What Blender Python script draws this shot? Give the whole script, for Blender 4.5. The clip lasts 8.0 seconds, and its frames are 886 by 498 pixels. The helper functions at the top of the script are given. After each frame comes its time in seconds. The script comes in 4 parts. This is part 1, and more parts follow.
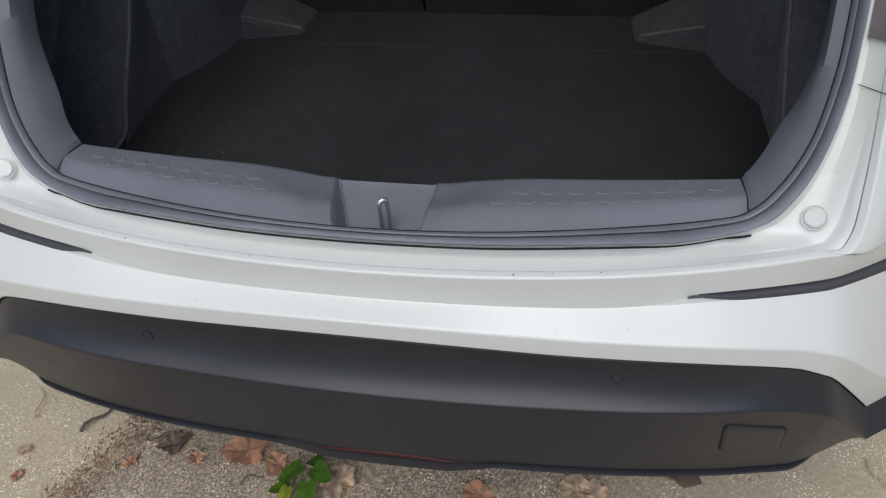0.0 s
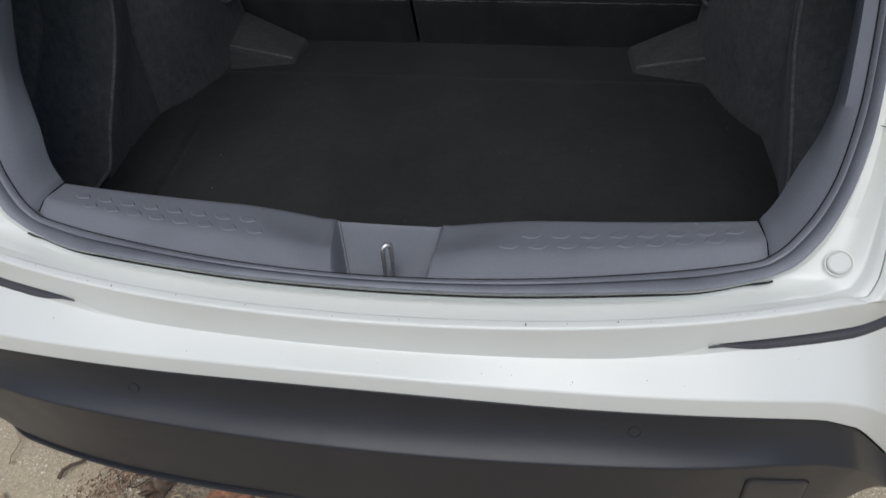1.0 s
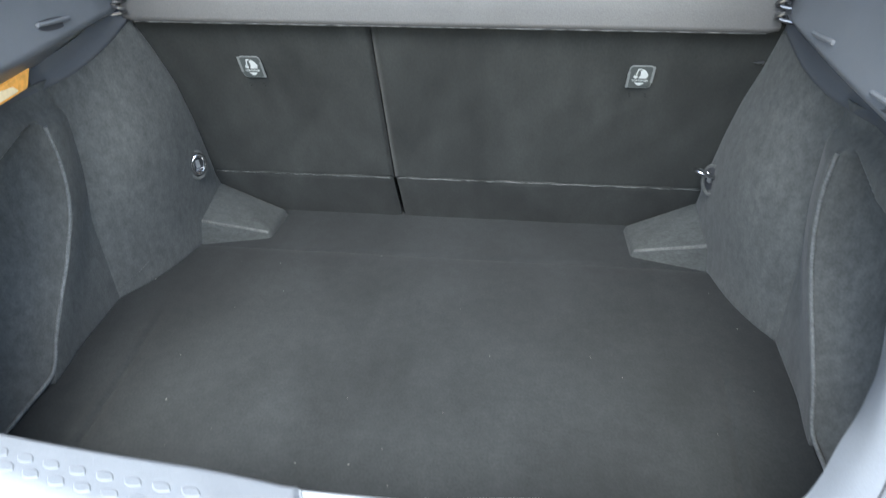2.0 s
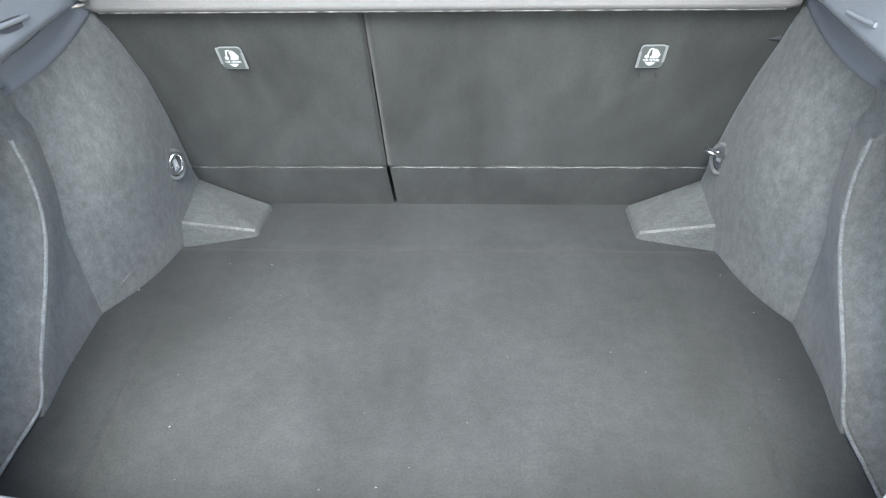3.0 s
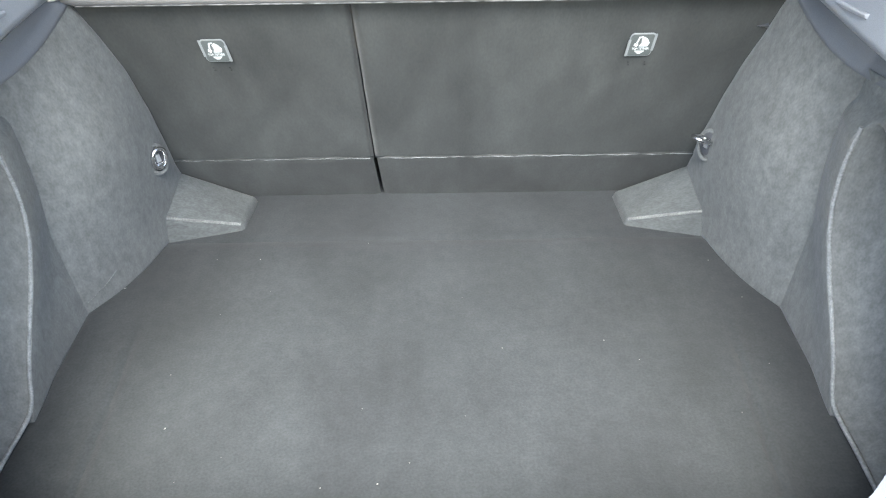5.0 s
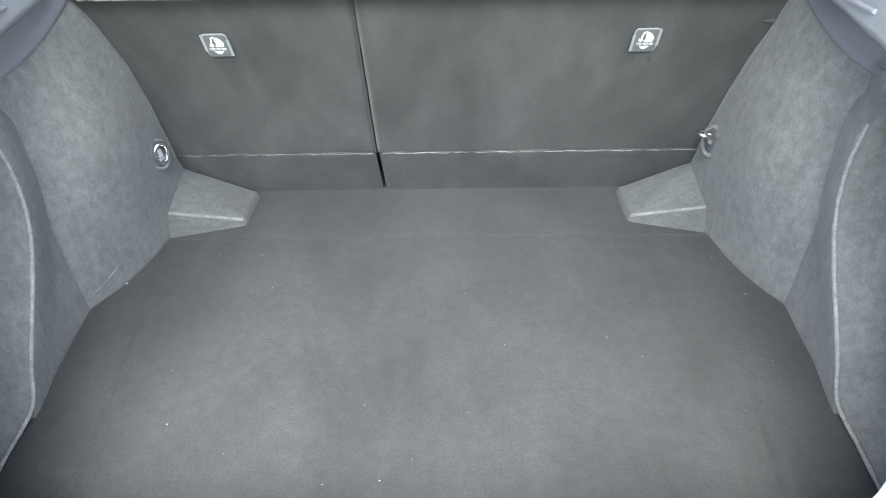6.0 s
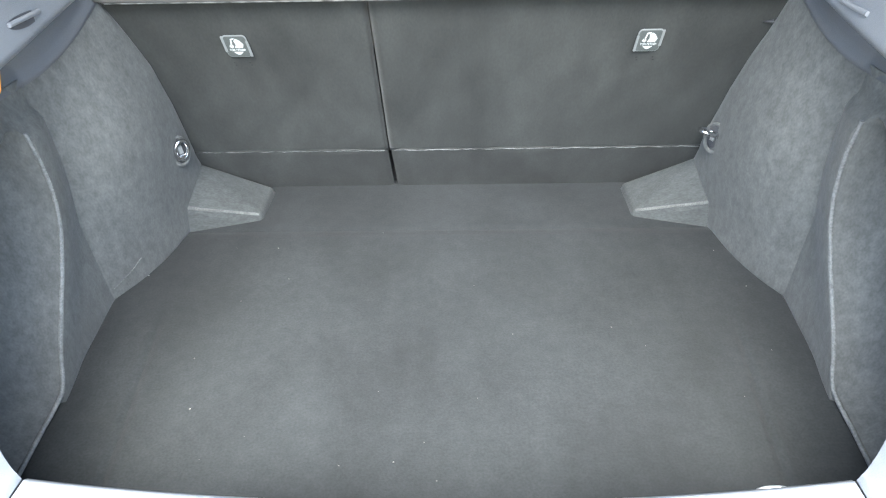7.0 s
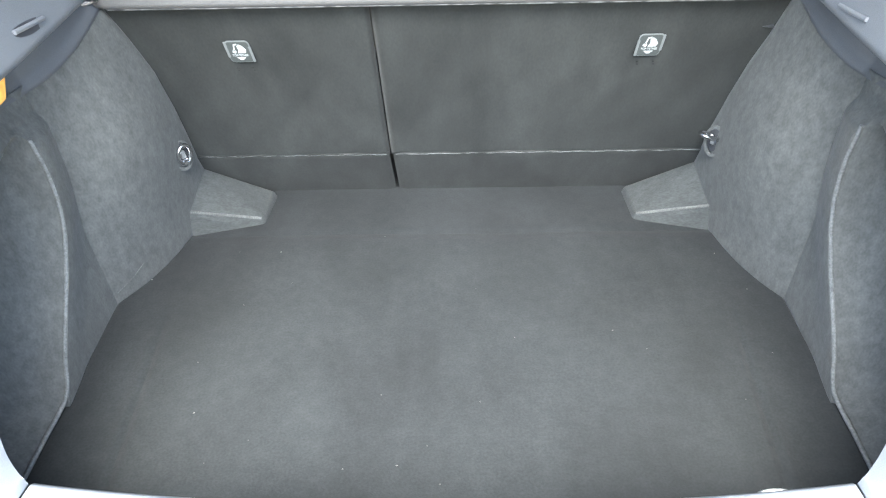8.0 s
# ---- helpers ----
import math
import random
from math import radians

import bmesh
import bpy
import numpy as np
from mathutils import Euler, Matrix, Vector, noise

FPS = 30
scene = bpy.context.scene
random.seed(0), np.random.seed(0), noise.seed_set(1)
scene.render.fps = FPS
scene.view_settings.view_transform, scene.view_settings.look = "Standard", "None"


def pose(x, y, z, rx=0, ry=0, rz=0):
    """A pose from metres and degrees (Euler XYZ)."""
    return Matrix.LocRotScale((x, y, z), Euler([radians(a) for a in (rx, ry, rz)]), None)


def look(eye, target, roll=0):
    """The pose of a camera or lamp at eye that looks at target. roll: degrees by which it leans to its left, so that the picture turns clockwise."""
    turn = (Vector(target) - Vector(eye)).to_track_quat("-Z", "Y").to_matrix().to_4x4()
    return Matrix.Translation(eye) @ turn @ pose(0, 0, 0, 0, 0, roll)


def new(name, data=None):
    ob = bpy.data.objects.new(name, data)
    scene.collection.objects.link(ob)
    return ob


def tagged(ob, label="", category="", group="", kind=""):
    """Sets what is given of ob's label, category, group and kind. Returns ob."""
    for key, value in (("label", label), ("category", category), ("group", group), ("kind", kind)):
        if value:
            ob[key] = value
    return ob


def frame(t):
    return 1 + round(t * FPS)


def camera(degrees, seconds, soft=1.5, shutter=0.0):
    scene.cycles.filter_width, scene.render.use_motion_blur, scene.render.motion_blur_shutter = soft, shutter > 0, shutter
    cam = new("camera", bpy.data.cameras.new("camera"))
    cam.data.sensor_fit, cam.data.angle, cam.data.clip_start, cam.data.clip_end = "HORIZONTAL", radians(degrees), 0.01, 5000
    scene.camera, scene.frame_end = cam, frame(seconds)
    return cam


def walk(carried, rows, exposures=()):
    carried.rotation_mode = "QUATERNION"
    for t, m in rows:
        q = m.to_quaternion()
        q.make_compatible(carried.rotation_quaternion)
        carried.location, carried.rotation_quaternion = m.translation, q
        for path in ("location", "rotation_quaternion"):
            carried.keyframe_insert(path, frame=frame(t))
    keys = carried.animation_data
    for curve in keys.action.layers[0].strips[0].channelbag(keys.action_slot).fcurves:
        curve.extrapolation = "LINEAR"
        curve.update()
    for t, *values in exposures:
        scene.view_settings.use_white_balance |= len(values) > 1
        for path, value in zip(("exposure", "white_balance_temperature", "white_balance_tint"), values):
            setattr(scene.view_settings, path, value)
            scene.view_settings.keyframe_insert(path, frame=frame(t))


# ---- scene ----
from mathutils.bvhtree import BVHTree

cam = camera(64.6, 8.0, soft=1.2, shutter=0.3)

PATH = [
    (0, (0.239, -0.746, 1.364), (-0.074, 0.662, -0.021), -4.6),
    (0.5, (0.226, -0.73, 1.363), (-0.067, 0.69, -0.014), -4.3),
    (1, (0.2, -0.697, 1.358), (-0.066, 0.759, 0.013), -3.4),
    (1.2, (0.193, -0.669, 1.367), (-0.055, 0.818, 0.054), -2.7),
    (1.5, (0.201, -0.613, 1.383), (-0.04, 0.94, 0.146), -1.9),
    (1.7, (0.199, -0.568, 1.398), (-0.044, 1.033, 0.224), -1.5),
    (2, (0.18, -0.483, 1.428), (-0.069, 1.15, 0.301), -1.9),
    (2.2, (0.161, -0.435, 1.448), (-0.084, 1.187, 0.303), -2.5),
    (3.3, (0.06, -0.389, 1.456), (-0.002, 1.167, 0.2), -1.2),
    (3.5, (0.052, -0.382, 1.46), (0.011, 1.166, 0.195), -0.7),
    (4, (0.046, -0.385, 1.462), (0.011, 1.157, 0.188), -1.1),
    (4.5, (0.05, -0.383, 1.47), (0.011, 1.154, 0.191), -1.6),
    (6, (0.049, -0.374, 1.469), (-0.001, 1.148, 0.172), -1.8),
    (6.5, (0.043, -0.384, 1.473), (-0.016, 1.134, 0.172), -1.9),
    (7, (0.043, -0.414, 1.492), (-0.025, 1.104, 0.191), -2.2),
    (7.5, (0.045, -0.419, 1.496), (-0.027, 1.098, 0.196), -2.4),
    (8, (0.039, -0.415, 1.5), (-0.028, 1.104, 0.201), -2.3),
]
EXPOSURE = [(0, -0.15, 6000, 10), (1.0, -0.15, 6000, 10), (1.5, 0.0, 6000, 8), (1.7, 0.9, 5850, 3), (2.0, 2.5, 5850, 2), (2.2, 2.87, 5850, 1), (3.3, 3.62, 6110, 4), (6.2, 3.64, 6110, 4), (7.0, 3.52, 5990, 3), (8, 3.50, 5990, 3)]
walk(cam, [(t, look(eye, target, roll)) for t, eye, target, roll in PATH], EXPOSURE)
SKY, SUN = 0.105, 1.7

# ---- daylight ----
world = bpy.data.worlds.new("sky")
scene.world = world
world.use_nodes = True
wn = world.node_tree.nodes
sky = wn.new("ShaderNodeTexSky")
sky.sky_type, sky.sun_disc = 'NISHITA', False
sky.sun_elevation, sky.sun_rotation = radians(61), radians(182)
sky.dust_density, sky.air_density = 4.0, 1.0
wn["Background"].inputs[1].default_value = SKY
world.node_tree.links.new(sky.outputs[0], wn["Background"].inputs[0])
sun = new("sun", bpy.data.lights.new("sun", 'SUN'))
sun.data.energy, sun.data.angle, sun.data.color = SUN, radians(54), (1.0, 0.97, 0.93)
sun.matrix_world = look((-0.1, -2.4, 4.33), (0, 0, 0))


# ---- materials ----
def material(name, base, rough=0.5, metal=0.0, fine=0.0, fine_scale=400.0, broad=0.0, broad_scale=6.0,
             bump=0.0, bump_scale=600.0, tint=None, coat=0.0, sheen=0.0, stretch=(1, 1, 1), rough_var=0.0, mid=0.0, mid_scale=45.0, coat_rough=0.06, nap=0.0, nap_scale=8.0, nap_turn=(0, 0, 0), nap_stretch=(1, 0.3, 1)):
    """Base colour broken up by fine grain and by broad wear, with a fine relief."""
    m = bpy.data.materials.new(name)
    m.use_nodes = True
    n, l = m.node_tree.nodes, m.node_tree.links
    b = n["Principled BSDF"]
    b.inputs["Roughness"].default_value = rough
    b.inputs["Metallic"].default_value = metal
    b.inputs["Coat Weight"].default_value = coat
    b.inputs["Coat Roughness"].default_value = coat_rough
    b.inputs["Sheen Weight"].default_value = sheen
    b.inputs["Sheen Roughness"].default_value = 0.4
    co = n.new("ShaderNodeTexCoord")
    mp = n.new("ShaderNodeMapping")
    mp.inputs["Scale"].default_value = stretch
    l.new(co.outputs["Object"], mp.inputs["Vector"])

    def grain(scale, detail=4.0):
        t = n.new("ShaderNodeTexNoise")
        t.inputs["Scale"].default_value, t.inputs["Detail"].default_value = scale, detail
        l.new(mp.outputs["Vector"], t.inputs["Vector"])
        return t.outputs["Fac"]

    def blend(a, fac, low, high, other=None):
        r = n.new("ShaderNodeMapRange")
        r.inputs["From Min"].default_value, r.inputs["From Max"].default_value = 0.3, 0.7
        r.inputs["To Min"].default_value, r.inputs["To Max"].default_value = low, high
        l.new(fac, r.inputs["Value"])
        x = n.new("ShaderNodeMix")
        x.data_type = 'RGBA'
        x.blend_type = 'MIX' if other else 'MULTIPLY'
        if other:
            l.new(r.outputs[0], x.inputs["Factor"])
            x.inputs["B"].default_value = (*other, 1)
        else:
            x.inputs["Factor"].default_value = 1
            c = n.new("ShaderNodeCombineColor")
            for i in range(3):
                l.new(r.outputs[0], c.inputs[i])
            l.new(c.outputs[0], x.inputs["B"])
        l.new(a, x.inputs["A"])
        return x.outputs["Result"]

    rgb = n.new("ShaderNodeRGB")
    rgb.outputs[0].default_value = (*base, 1)
    colour = rgb.outputs[0]
    if tint:
        colour = blend(colour, grain(broad_scale * 1.7, 6), 0.0, 0.8, tint)
    if broad:
        colour = blend(colour, grain(broad_scale, 6), 1 - broad, 1 + broad)
    if mid:
        colour = blend(colour, grain(mid_scale, 5), 1 - mid, 1 + mid)
    if nap:
        # swathes where the pile has been brushed one way or the other
        turn = n.new("ShaderNodeMapping")
        turn.inputs["Rotation"].default_value, turn.inputs["Scale"].default_value = nap_turn, nap_stretch
        l.new(co.outputs["Object"], turn.inputs["Vector"])
        brushed = n.new("ShaderNodeTexNoise")
        brushed.inputs["Scale"].default_value, brushed.inputs["Detail"].default_value, brushed.inputs["Distortion"].default_value = nap_scale, 2.5, 1.2
        l.new(turn.outputs["Vector"], brushed.inputs["Vector"])
        colour = blend(colour, brushed.outputs["Fac"], 1 - nap, 1 + nap)
    if fine:
        colour = blend(colour, grain(fine_scale), 1 - fine, 1 + fine)
    l.new(colour, b.inputs["Base Color"])
    if rough_var:
        r = n.new("ShaderNodeMapRange")
        r.inputs["To Min"].default_value, r.inputs["To Max"].default_value = rough - rough_var, rough + rough_var
        l.new(grain(broad_scale * 3, 5), r.inputs["Value"])
        l.new(r.outputs[0], b.inputs["Roughness"])
    if bump:
        u = n.new("ShaderNodeBump")
        u.inputs["Strength"].default_value, u.inputs["Distance"].default_value = bump, 0.001
        l.new(grain(bump_scale, 3), u.inputs["Height"])
        l.new(u.outputs[0], b.inputs["Normal"])
    return m


PAINT = material("pearl_white_paint", (0.672, 0.69, 0.645), 0.34, fine=0.015, fine_scale=900, broad=0.03, broad_scale=5, coat=0.35, rough_var=0.05, coat_rough=0.28)
BLACK = material("black_grained_plastic", (0.0200, 0.0215, 0.0262), 0.38, fine=0.15, fine_scale=700, broad=0.12, broad_scale=7, bump=0.25, bump_scale=1500, rough_var=0.06)
TRIM = material("grey_trim_plastic", (0.170, 0.182, 0.203), 0.38, fine=0.12, fine_scale=900, broad=0.08, broad_scale=9, bump=0.3, bump_scale=1600, rough_var=0.06)
# trim grey darkened to paint in the shade under the upper lip
BAND = material("shade_dark_band_plastic", (0.075, 0.08, 0.09), 0.6, fine=0.12, fine_scale=900, broad=0.1, broad_scale=9, bump=0.3, bump_scale=1500)
POCKET = material("pale_grey_plastic", (0.21, 0.22, 0.24), 0.5, fine=0.1, fine_scale=900, bump=0.3, bump_scale=1500)
# grey of the blade trims, also the shade painted into the finger slots
SLOTGREY = material("blade_and_slot_shade_plastic", (0.06, 0.062, 0.07), 0.6, fine=0.12, fine_scale=900)
DARKTRIM = material("dark_trim_plastic", (0.035, 0.036, 0.04), 0.6, fine=0.15, fine_scale=800, bump=0.3, bump_scale=1500)
RUBBER = material("black_rubber_seal", (0.180, 0.193, 0.216), 0.6, fine=0.1, fine_scale=500, broad=0.15, broad_scale=12)
GAP = material("dark_gap", (0.004, 0.004, 0.004), 0.8, fine=0.1)
CARPET = material("grey_felt_carpet", (0.0182, 0.0200, 0.0210), 1.0, fine=0.2, fine_scale=260, mid=0.12, mid_scale=50, broad=0.15, broad_scale=8, bump=0.24, bump_scale=420, sheen=0.08, nap=0.18, nap_scale=5, nap_turn=(0, 0, 0.5))
SIDEFELT = material("grey_side_felt", (0.0868, 0.0899, 0.0876), 1.0, fine=0.14, fine_scale=330, mid=0.16, mid_scale=85, broad=0.10, broad_scale=20, bump=0.3, bump_scale=450, sheen=0.12, stretch=(1, 1, 0.6))
BOXFELT = material("grey_box_felt", (0.054, 0.058, 0.057), 1.0, fine=0.2, fine_scale=420, mid=0.14, mid_scale=110, broad=0.12, broad_scale=11, bump=0.7, bump_scale=600, sheen=0.08, stretch=(0.3, 1, 1))
# rubbed felts, coloured paler still for the highlight along the edges
EDGEFELT = material("rubbed_and_highlight_felt", (0.108, 0.112, 0.108), 1.0, fine=0.3, fine_scale=420, mid=0.25, mid_scale=45, bump=0.8, bump_scale=600)
WORNLITFELT = material("worn_highlight_felt_edge", (0.142, 0.147, 0.147), 1.0, fine=0.25, fine_scale=300, mid=0.2, mid_scale=60, bump=0.8, bump_scale=600)
SEATFELT = material("charcoal_seat_back_felt", (0.0268, 0.0284, 0.0266), 1.0, fine=0.12, fine_scale=300, mid=0.12, mid_scale=30, broad=0.18, broad_scale=6, bump=0.2, bump_scale=500, sheen=0.06, stretch=(1, 0.5, 0.5), nap=0.24, nap_scale=7, nap_turn=(0, 0.75, 0), nap_stretch=(1, 1, 0.28))
COVER = material("grey_luggage_cover_vinyl", (0.104, 0.101, 0.099), 0.55, fine=0.15, fine_scale=600, broad=0.06, broad_scale=12, bump=0.4, bump_scale=900)
HEM = material("pale_flecked_hem", (0.09, 0.09, 0.09), 0.8, fine=0.9, fine_scale=60)
CHROME = material("chrome", (0.78, 0.78, 0.8), 0.14, 1.0, fine=0.05)
STEEL = material("brushed_steel", (0.72, 0.72, 0.72), 0.48, 1.0, fine=0.15, fine_scale=300)
SPRING = material("dull_spring_steel", (0.30, 0.30, 0.31), 0.4, 1.0, fine=0.2, fine_scale=200)
SILVER = material("silver_label_foil", (0.22, 0.23, 0.23), 0.45, 0.2, fine=0.08)
LABELFACE = material("label_green_grey", (0.07, 0.078, 0.075), 0.5, fine=0.15)
INK = material("white_print", (0.54, 0.56, 0.55), 0.5, fine=0.05)
AMBER = material("amber_lens", (0.95, 0.42, 0.08), 0.22, fine=0.2, fine_scale=120, coat=0.5)
glow = AMBER.node_tree.nodes["Principled BSDF"]
glow.inputs["Emission Color"].default_value = (1.0, 0.55, 0.15, 1)
glow.inputs["Emission Strength"].default_value = 0.05
CREAM = material("lit_cream_lens", (0.9, 0.78, 0.55), 0.25, fine=0.1, fine_scale=120)
bulb = CREAM.node_tree.nodes["Principled BSDF"]
bulb.inputs["Emission Color"].default_value = (1.0, 0.70, 0.34, 1)
bulb.inputs["Emission Strength"].default_value = 0.07
RED = material("red_reflector", (0.055, 0.003, 0.005), 0.35, fine=0.15)
SMOKE = material("smoked_lamp_lens", (0.15, 0.128, 0.135), 0.3, fine=0.05, coat=1.0)


def ground_material():
    """Pale concrete that passes into a spread of brown soil, with stone specks of its own aggregate."""
    m = bpy.data.materials.new("concrete_and_soil")
    m.use_nodes = True
    n, l = m.node_tree.nodes, m.node_tree.links
    b = n["Principled BSDF"]
    b.inputs["Roughness"].default_value = 0.95
    co = n.new("ShaderNodeTexCoord").outputs["Object"]

    def grain(scale, detail=5.0):
        t = n.new("ShaderNodeTexNoise")
        t.inputs["Scale"].default_value, t.inputs["Detail"].default_value = scale, detail
        l.new(co, t.inputs["Vector"])
        return t.outputs["Fac"]

    def ramp(v, a, c, low=0.0, high=1.0):
        t = n.new("ShaderNodeMapRange")
        t.inputs["From Min"].default_value, t.inputs["From Max"].default_value = a, c
        t.inputs["To Min"].default_value, t.inputs["To Max"].default_value = low, high
        l.new(v, t.inputs["Value"])
        return t.outputs[0]

    def calc(op, a, c):
        t = n.new("ShaderNodeMath")
        t.operation = op
        for i, v in enumerate((a, c)):
            if isinstance(v, float):
                t.inputs[i].default_value = v
            else:
                l.new(v, t.inputs[i])
        return t.outputs[0]

    def mix(fac, a, c):
        t = n.new("ShaderNodeMix")
        t.data_type = 'RGBA'
        l.new(fac, t.inputs["Factor"])
        for k, v in (("A", a), ("B", c)):
            if isinstance(v, tuple):
                t.inputs[k].default_value = (*v, 1)
            else:
                l.new(v, t.inputs[k])
        return t.outputs["Result"]

    dot = n.new("ShaderNodeVectorMath")
    dot.operation = 'DOT_PRODUCT'
    dot.inputs[1].default_value = (0.907, -0.42, 0)
    l.new(co, dot.inputs[0])
    far = n.new("ShaderNodeVectorMath")
    far.operation = 'DOT_PRODUCT'
    far.inputs[1].default_value = (1, 0.3, 0)
    l.new(co, far.inputs[0])
    wander = calc('MULTIPLY', calc('SUBTRACT', grain(9), 0.5), 0.16)
    ahead = n.new("ShaderNodeVectorMath")
    ahead.operation = 'DOT_PRODUCT'
    ahead.inputs[1].default_value = (0, 1, 0)
    l.new(co, ahead.inputs[0])
    # the edge of the soil strays more and more away from the car
    wander = calc('ADD', wander, calc('MULTIPLY', calc('SUBTRACT', grain(1.3), 0.5), ramp(ahead.outputs["Value"], -0.8, -1.8, 0.0, 2.6)))
    left = ramp(calc('ADD', calc('ADD', dot.outputs["Value"], 0.6225), wander), -0.01, 0.05)
    right = ramp(calc('ADD', far.outputs["Value"], calc('MULTIPLY', wander, 2.0)), 0.22, 0.62, 1.0, 0.12)
    # soil carried far back over unseen ground, added to lower light bounced onto the bumper
    near = ramp(calc('ADD', ahead.outputs["Value"], calc('MULTIPLY', wander, 1.5)), -2.6, -1.3)
    soil = calc('MULTIPLY', calc('MULTIPLY', calc('MULTIPLY', left, near), right), ramp(grain(5), 0.25, 0.55, 0.7, 1.0))
    concrete = mix(ramp(grain(2.2), 0.35, 0.65), (0.57, 0.475, 0.32), (0.445, 0.38, 0.255))
    concrete = mix(ramp(grain(120), 0.35, 0.65), concrete, (0.41, 0.345, 0.24))
    earth = mix(ramp(grain(26), 0.35, 0.65), (0.39, 0.315, 0.22), (0.52, 0.405, 0.275))
    earth = mix(ramp(grain(150), 0.42, 0.62), (0.20, 0.17, 0.13), earth)
    colour = mix(soil, concrete, earth)
    speck = calc('MULTIPLY', ramp(grain(230, 1), 0.615, 0.655), ramp(grain(11), 0.42, 0.62, 0.08, 0.9))
    colour = mix(speck, colour, (0.95, 0.88, 0.72))
    pit = ramp(grain(190, 1), 0.38, 0.33)
    colour = mix(calc('MULTIPLY', calc('MULTIPLY', pit, 0.6), ramp(soil, 0.0, 1.0, 0.3, 1.0)), colour, (0.09, 0.072, 0.052))
    l.new(colour, b.inputs["Base Color"])
    u = n.new("ShaderNodeBump")
    u.inputs["Strength"].default_value, u.inputs["Distance"].default_value = 1.0, 0.003
    l.new(calc('ADD', grain(90), calc('MULTIPLY', grain(330, 2), 0.5)), u.inputs["Height"])
    l.new(u.outputs[0], b.inputs["Normal"])
    return m


GROUND = ground_material()
LEAF = material("dry_brown_leaf", (0.62, 0.37, 0.235), 0.8, fine=0.3, fine_scale=90, broad=0.3, broad_scale=18, bump=0.5, bump_scale=200)
PALELEAF = material("dry_pale_leaf", (0.70, 0.56, 0.41), 0.8, fine=0.3, fine_scale=90, broad=0.25, broad_scale=20, bump=0.5, bump_scale=200)
GREEN = material("ivy_leaf", (0.11, 0.23, 0.022), 0.4, fine=0.2, fine_scale=120, broad=0.3, broad_scale=30, coat=0.2)
LINT = material("pale_lint", (0.22, 0.215, 0.2), 0.9, fine=0.4, fine_scale=50)
DULLLEAF = material("dull_old_leaf", (0.25, 0.185, 0.135), 0.85, fine=0.35, fine_scale=90, broad=0.35, broad_scale=25, bump=0.5, bump_scale=200)
STRAW = material("pale_straw", (0.46, 0.38, 0.25), 0.9, fine=0.3, fine_scale=150)
YELLOWGREEN = material("young_ivy_leaf", (0.30, 0.36, 0.03), 0.45, fine=0.2, fine_scale=120, broad=0.3, broad_scale=30, coat=0.1)
CRUMB = material("leaf_crumbs", (0.24, 0.155, 0.10), 0.95, fine=0.5, fine_scale=60, broad=0.5, broad_scale=40)
TWIG = material("dry_twig", (0.12, 0.085, 0.06), 0.9, fine=0.3, fine_scale=150)
GRIT = material("loose_grit", (0.58, 0.53, 0.42), 0.95, fine=0.4, fine_scale=60, broad=0.3, broad_scale=15)


# ---- mesh helpers ----
def link(name, mesh, mat, parent=None, label=""):
    mesh.materials.append(mat)
    ob = new(name, mesh)
    if parent is not None:
        ob.parent = parent
    return tagged(ob, label)


def part(name, bm, mat, parent=None, label="", smooth=True, sharp=38):
    bmesh.ops.recalc_face_normals(bm, faces=bm.faces)
    for f in bm.faces:
        f.smooth = smooth
    for e in bm.edges:
        if len(e.link_faces) == 2 and e.calc_face_angle(0) > radians(sharp):
            e.smooth = False
    mesh = bpy.data.meshes.new(name)
    bm.to_mesh(mesh)
    bm.free()
    ob = link(name, mesh, mat, parent, label)
    if smooth and len(mesh.polygons) < 4000:
        w = ob.modifiers.new("normals", 'WEIGHTED_NORMAL')
        w.keep_sharp, w.weight = True, 80
    return ob


def sheet(name, rows, mat, parent=None, label="", thick=0.004, away=(0, 1, 0), sharp=40):
    """A surface through rows of points, given a thickness on the side that away points to."""
    bm = bmesh.new()
    vs = [[bm.verts.new(p) for p in r] for r in rows]
    for a, b in zip(vs, vs[1:]):
        for i in range(len(a) - 1):
            bm.faces.new((a[i], a[i + 1], b[i + 1], b[i]))
    for f in bm.faces:
        f.smooth = True
    bm.normal_update()
    total = sum((f.normal * f.calc_area() for f in bm.faces), Vector())
    for e in bm.edges:
        if len(e.link_faces) == 2 and e.calc_face_angle(0) > radians(sharp):
            e.smooth = False
    mesh = bpy.data.meshes.new(name)
    bm.to_mesh(mesh)
    bm.free()
    ob = link(name, mesh, mat, parent, label)
    if thick:
        s = ob.modifiers.new("thickness", 'SOLIDIFY')
        s.thickness, s.offset = thick, (1 if total.dot(Vector(away)) > 0 else -1)
    w = ob.modifiers.new("normals", 'WEIGHTED_NORMAL')
    w.keep_sharp, w.weight = True, 80
    return ob


def box_bm(x0, x1, y0, y1, z0, z1, bevel=0.0, seg=2):
    bm = bmesh.new()
    bmesh.ops.create_cube(bm, size=1, matrix=Matrix.LocRotScale(((x0 + x1) / 2, (y0 + y1) / 2, (z0 + z1) / 2), None, (x1 - x0, y1 - y0, z1 - z0)))
    if bevel:
        bmesh.ops.bevel(bm, geom=bm.edges[:], offset=bevel, segments=seg, affect='EDGES', profile=0.5)
    return bm


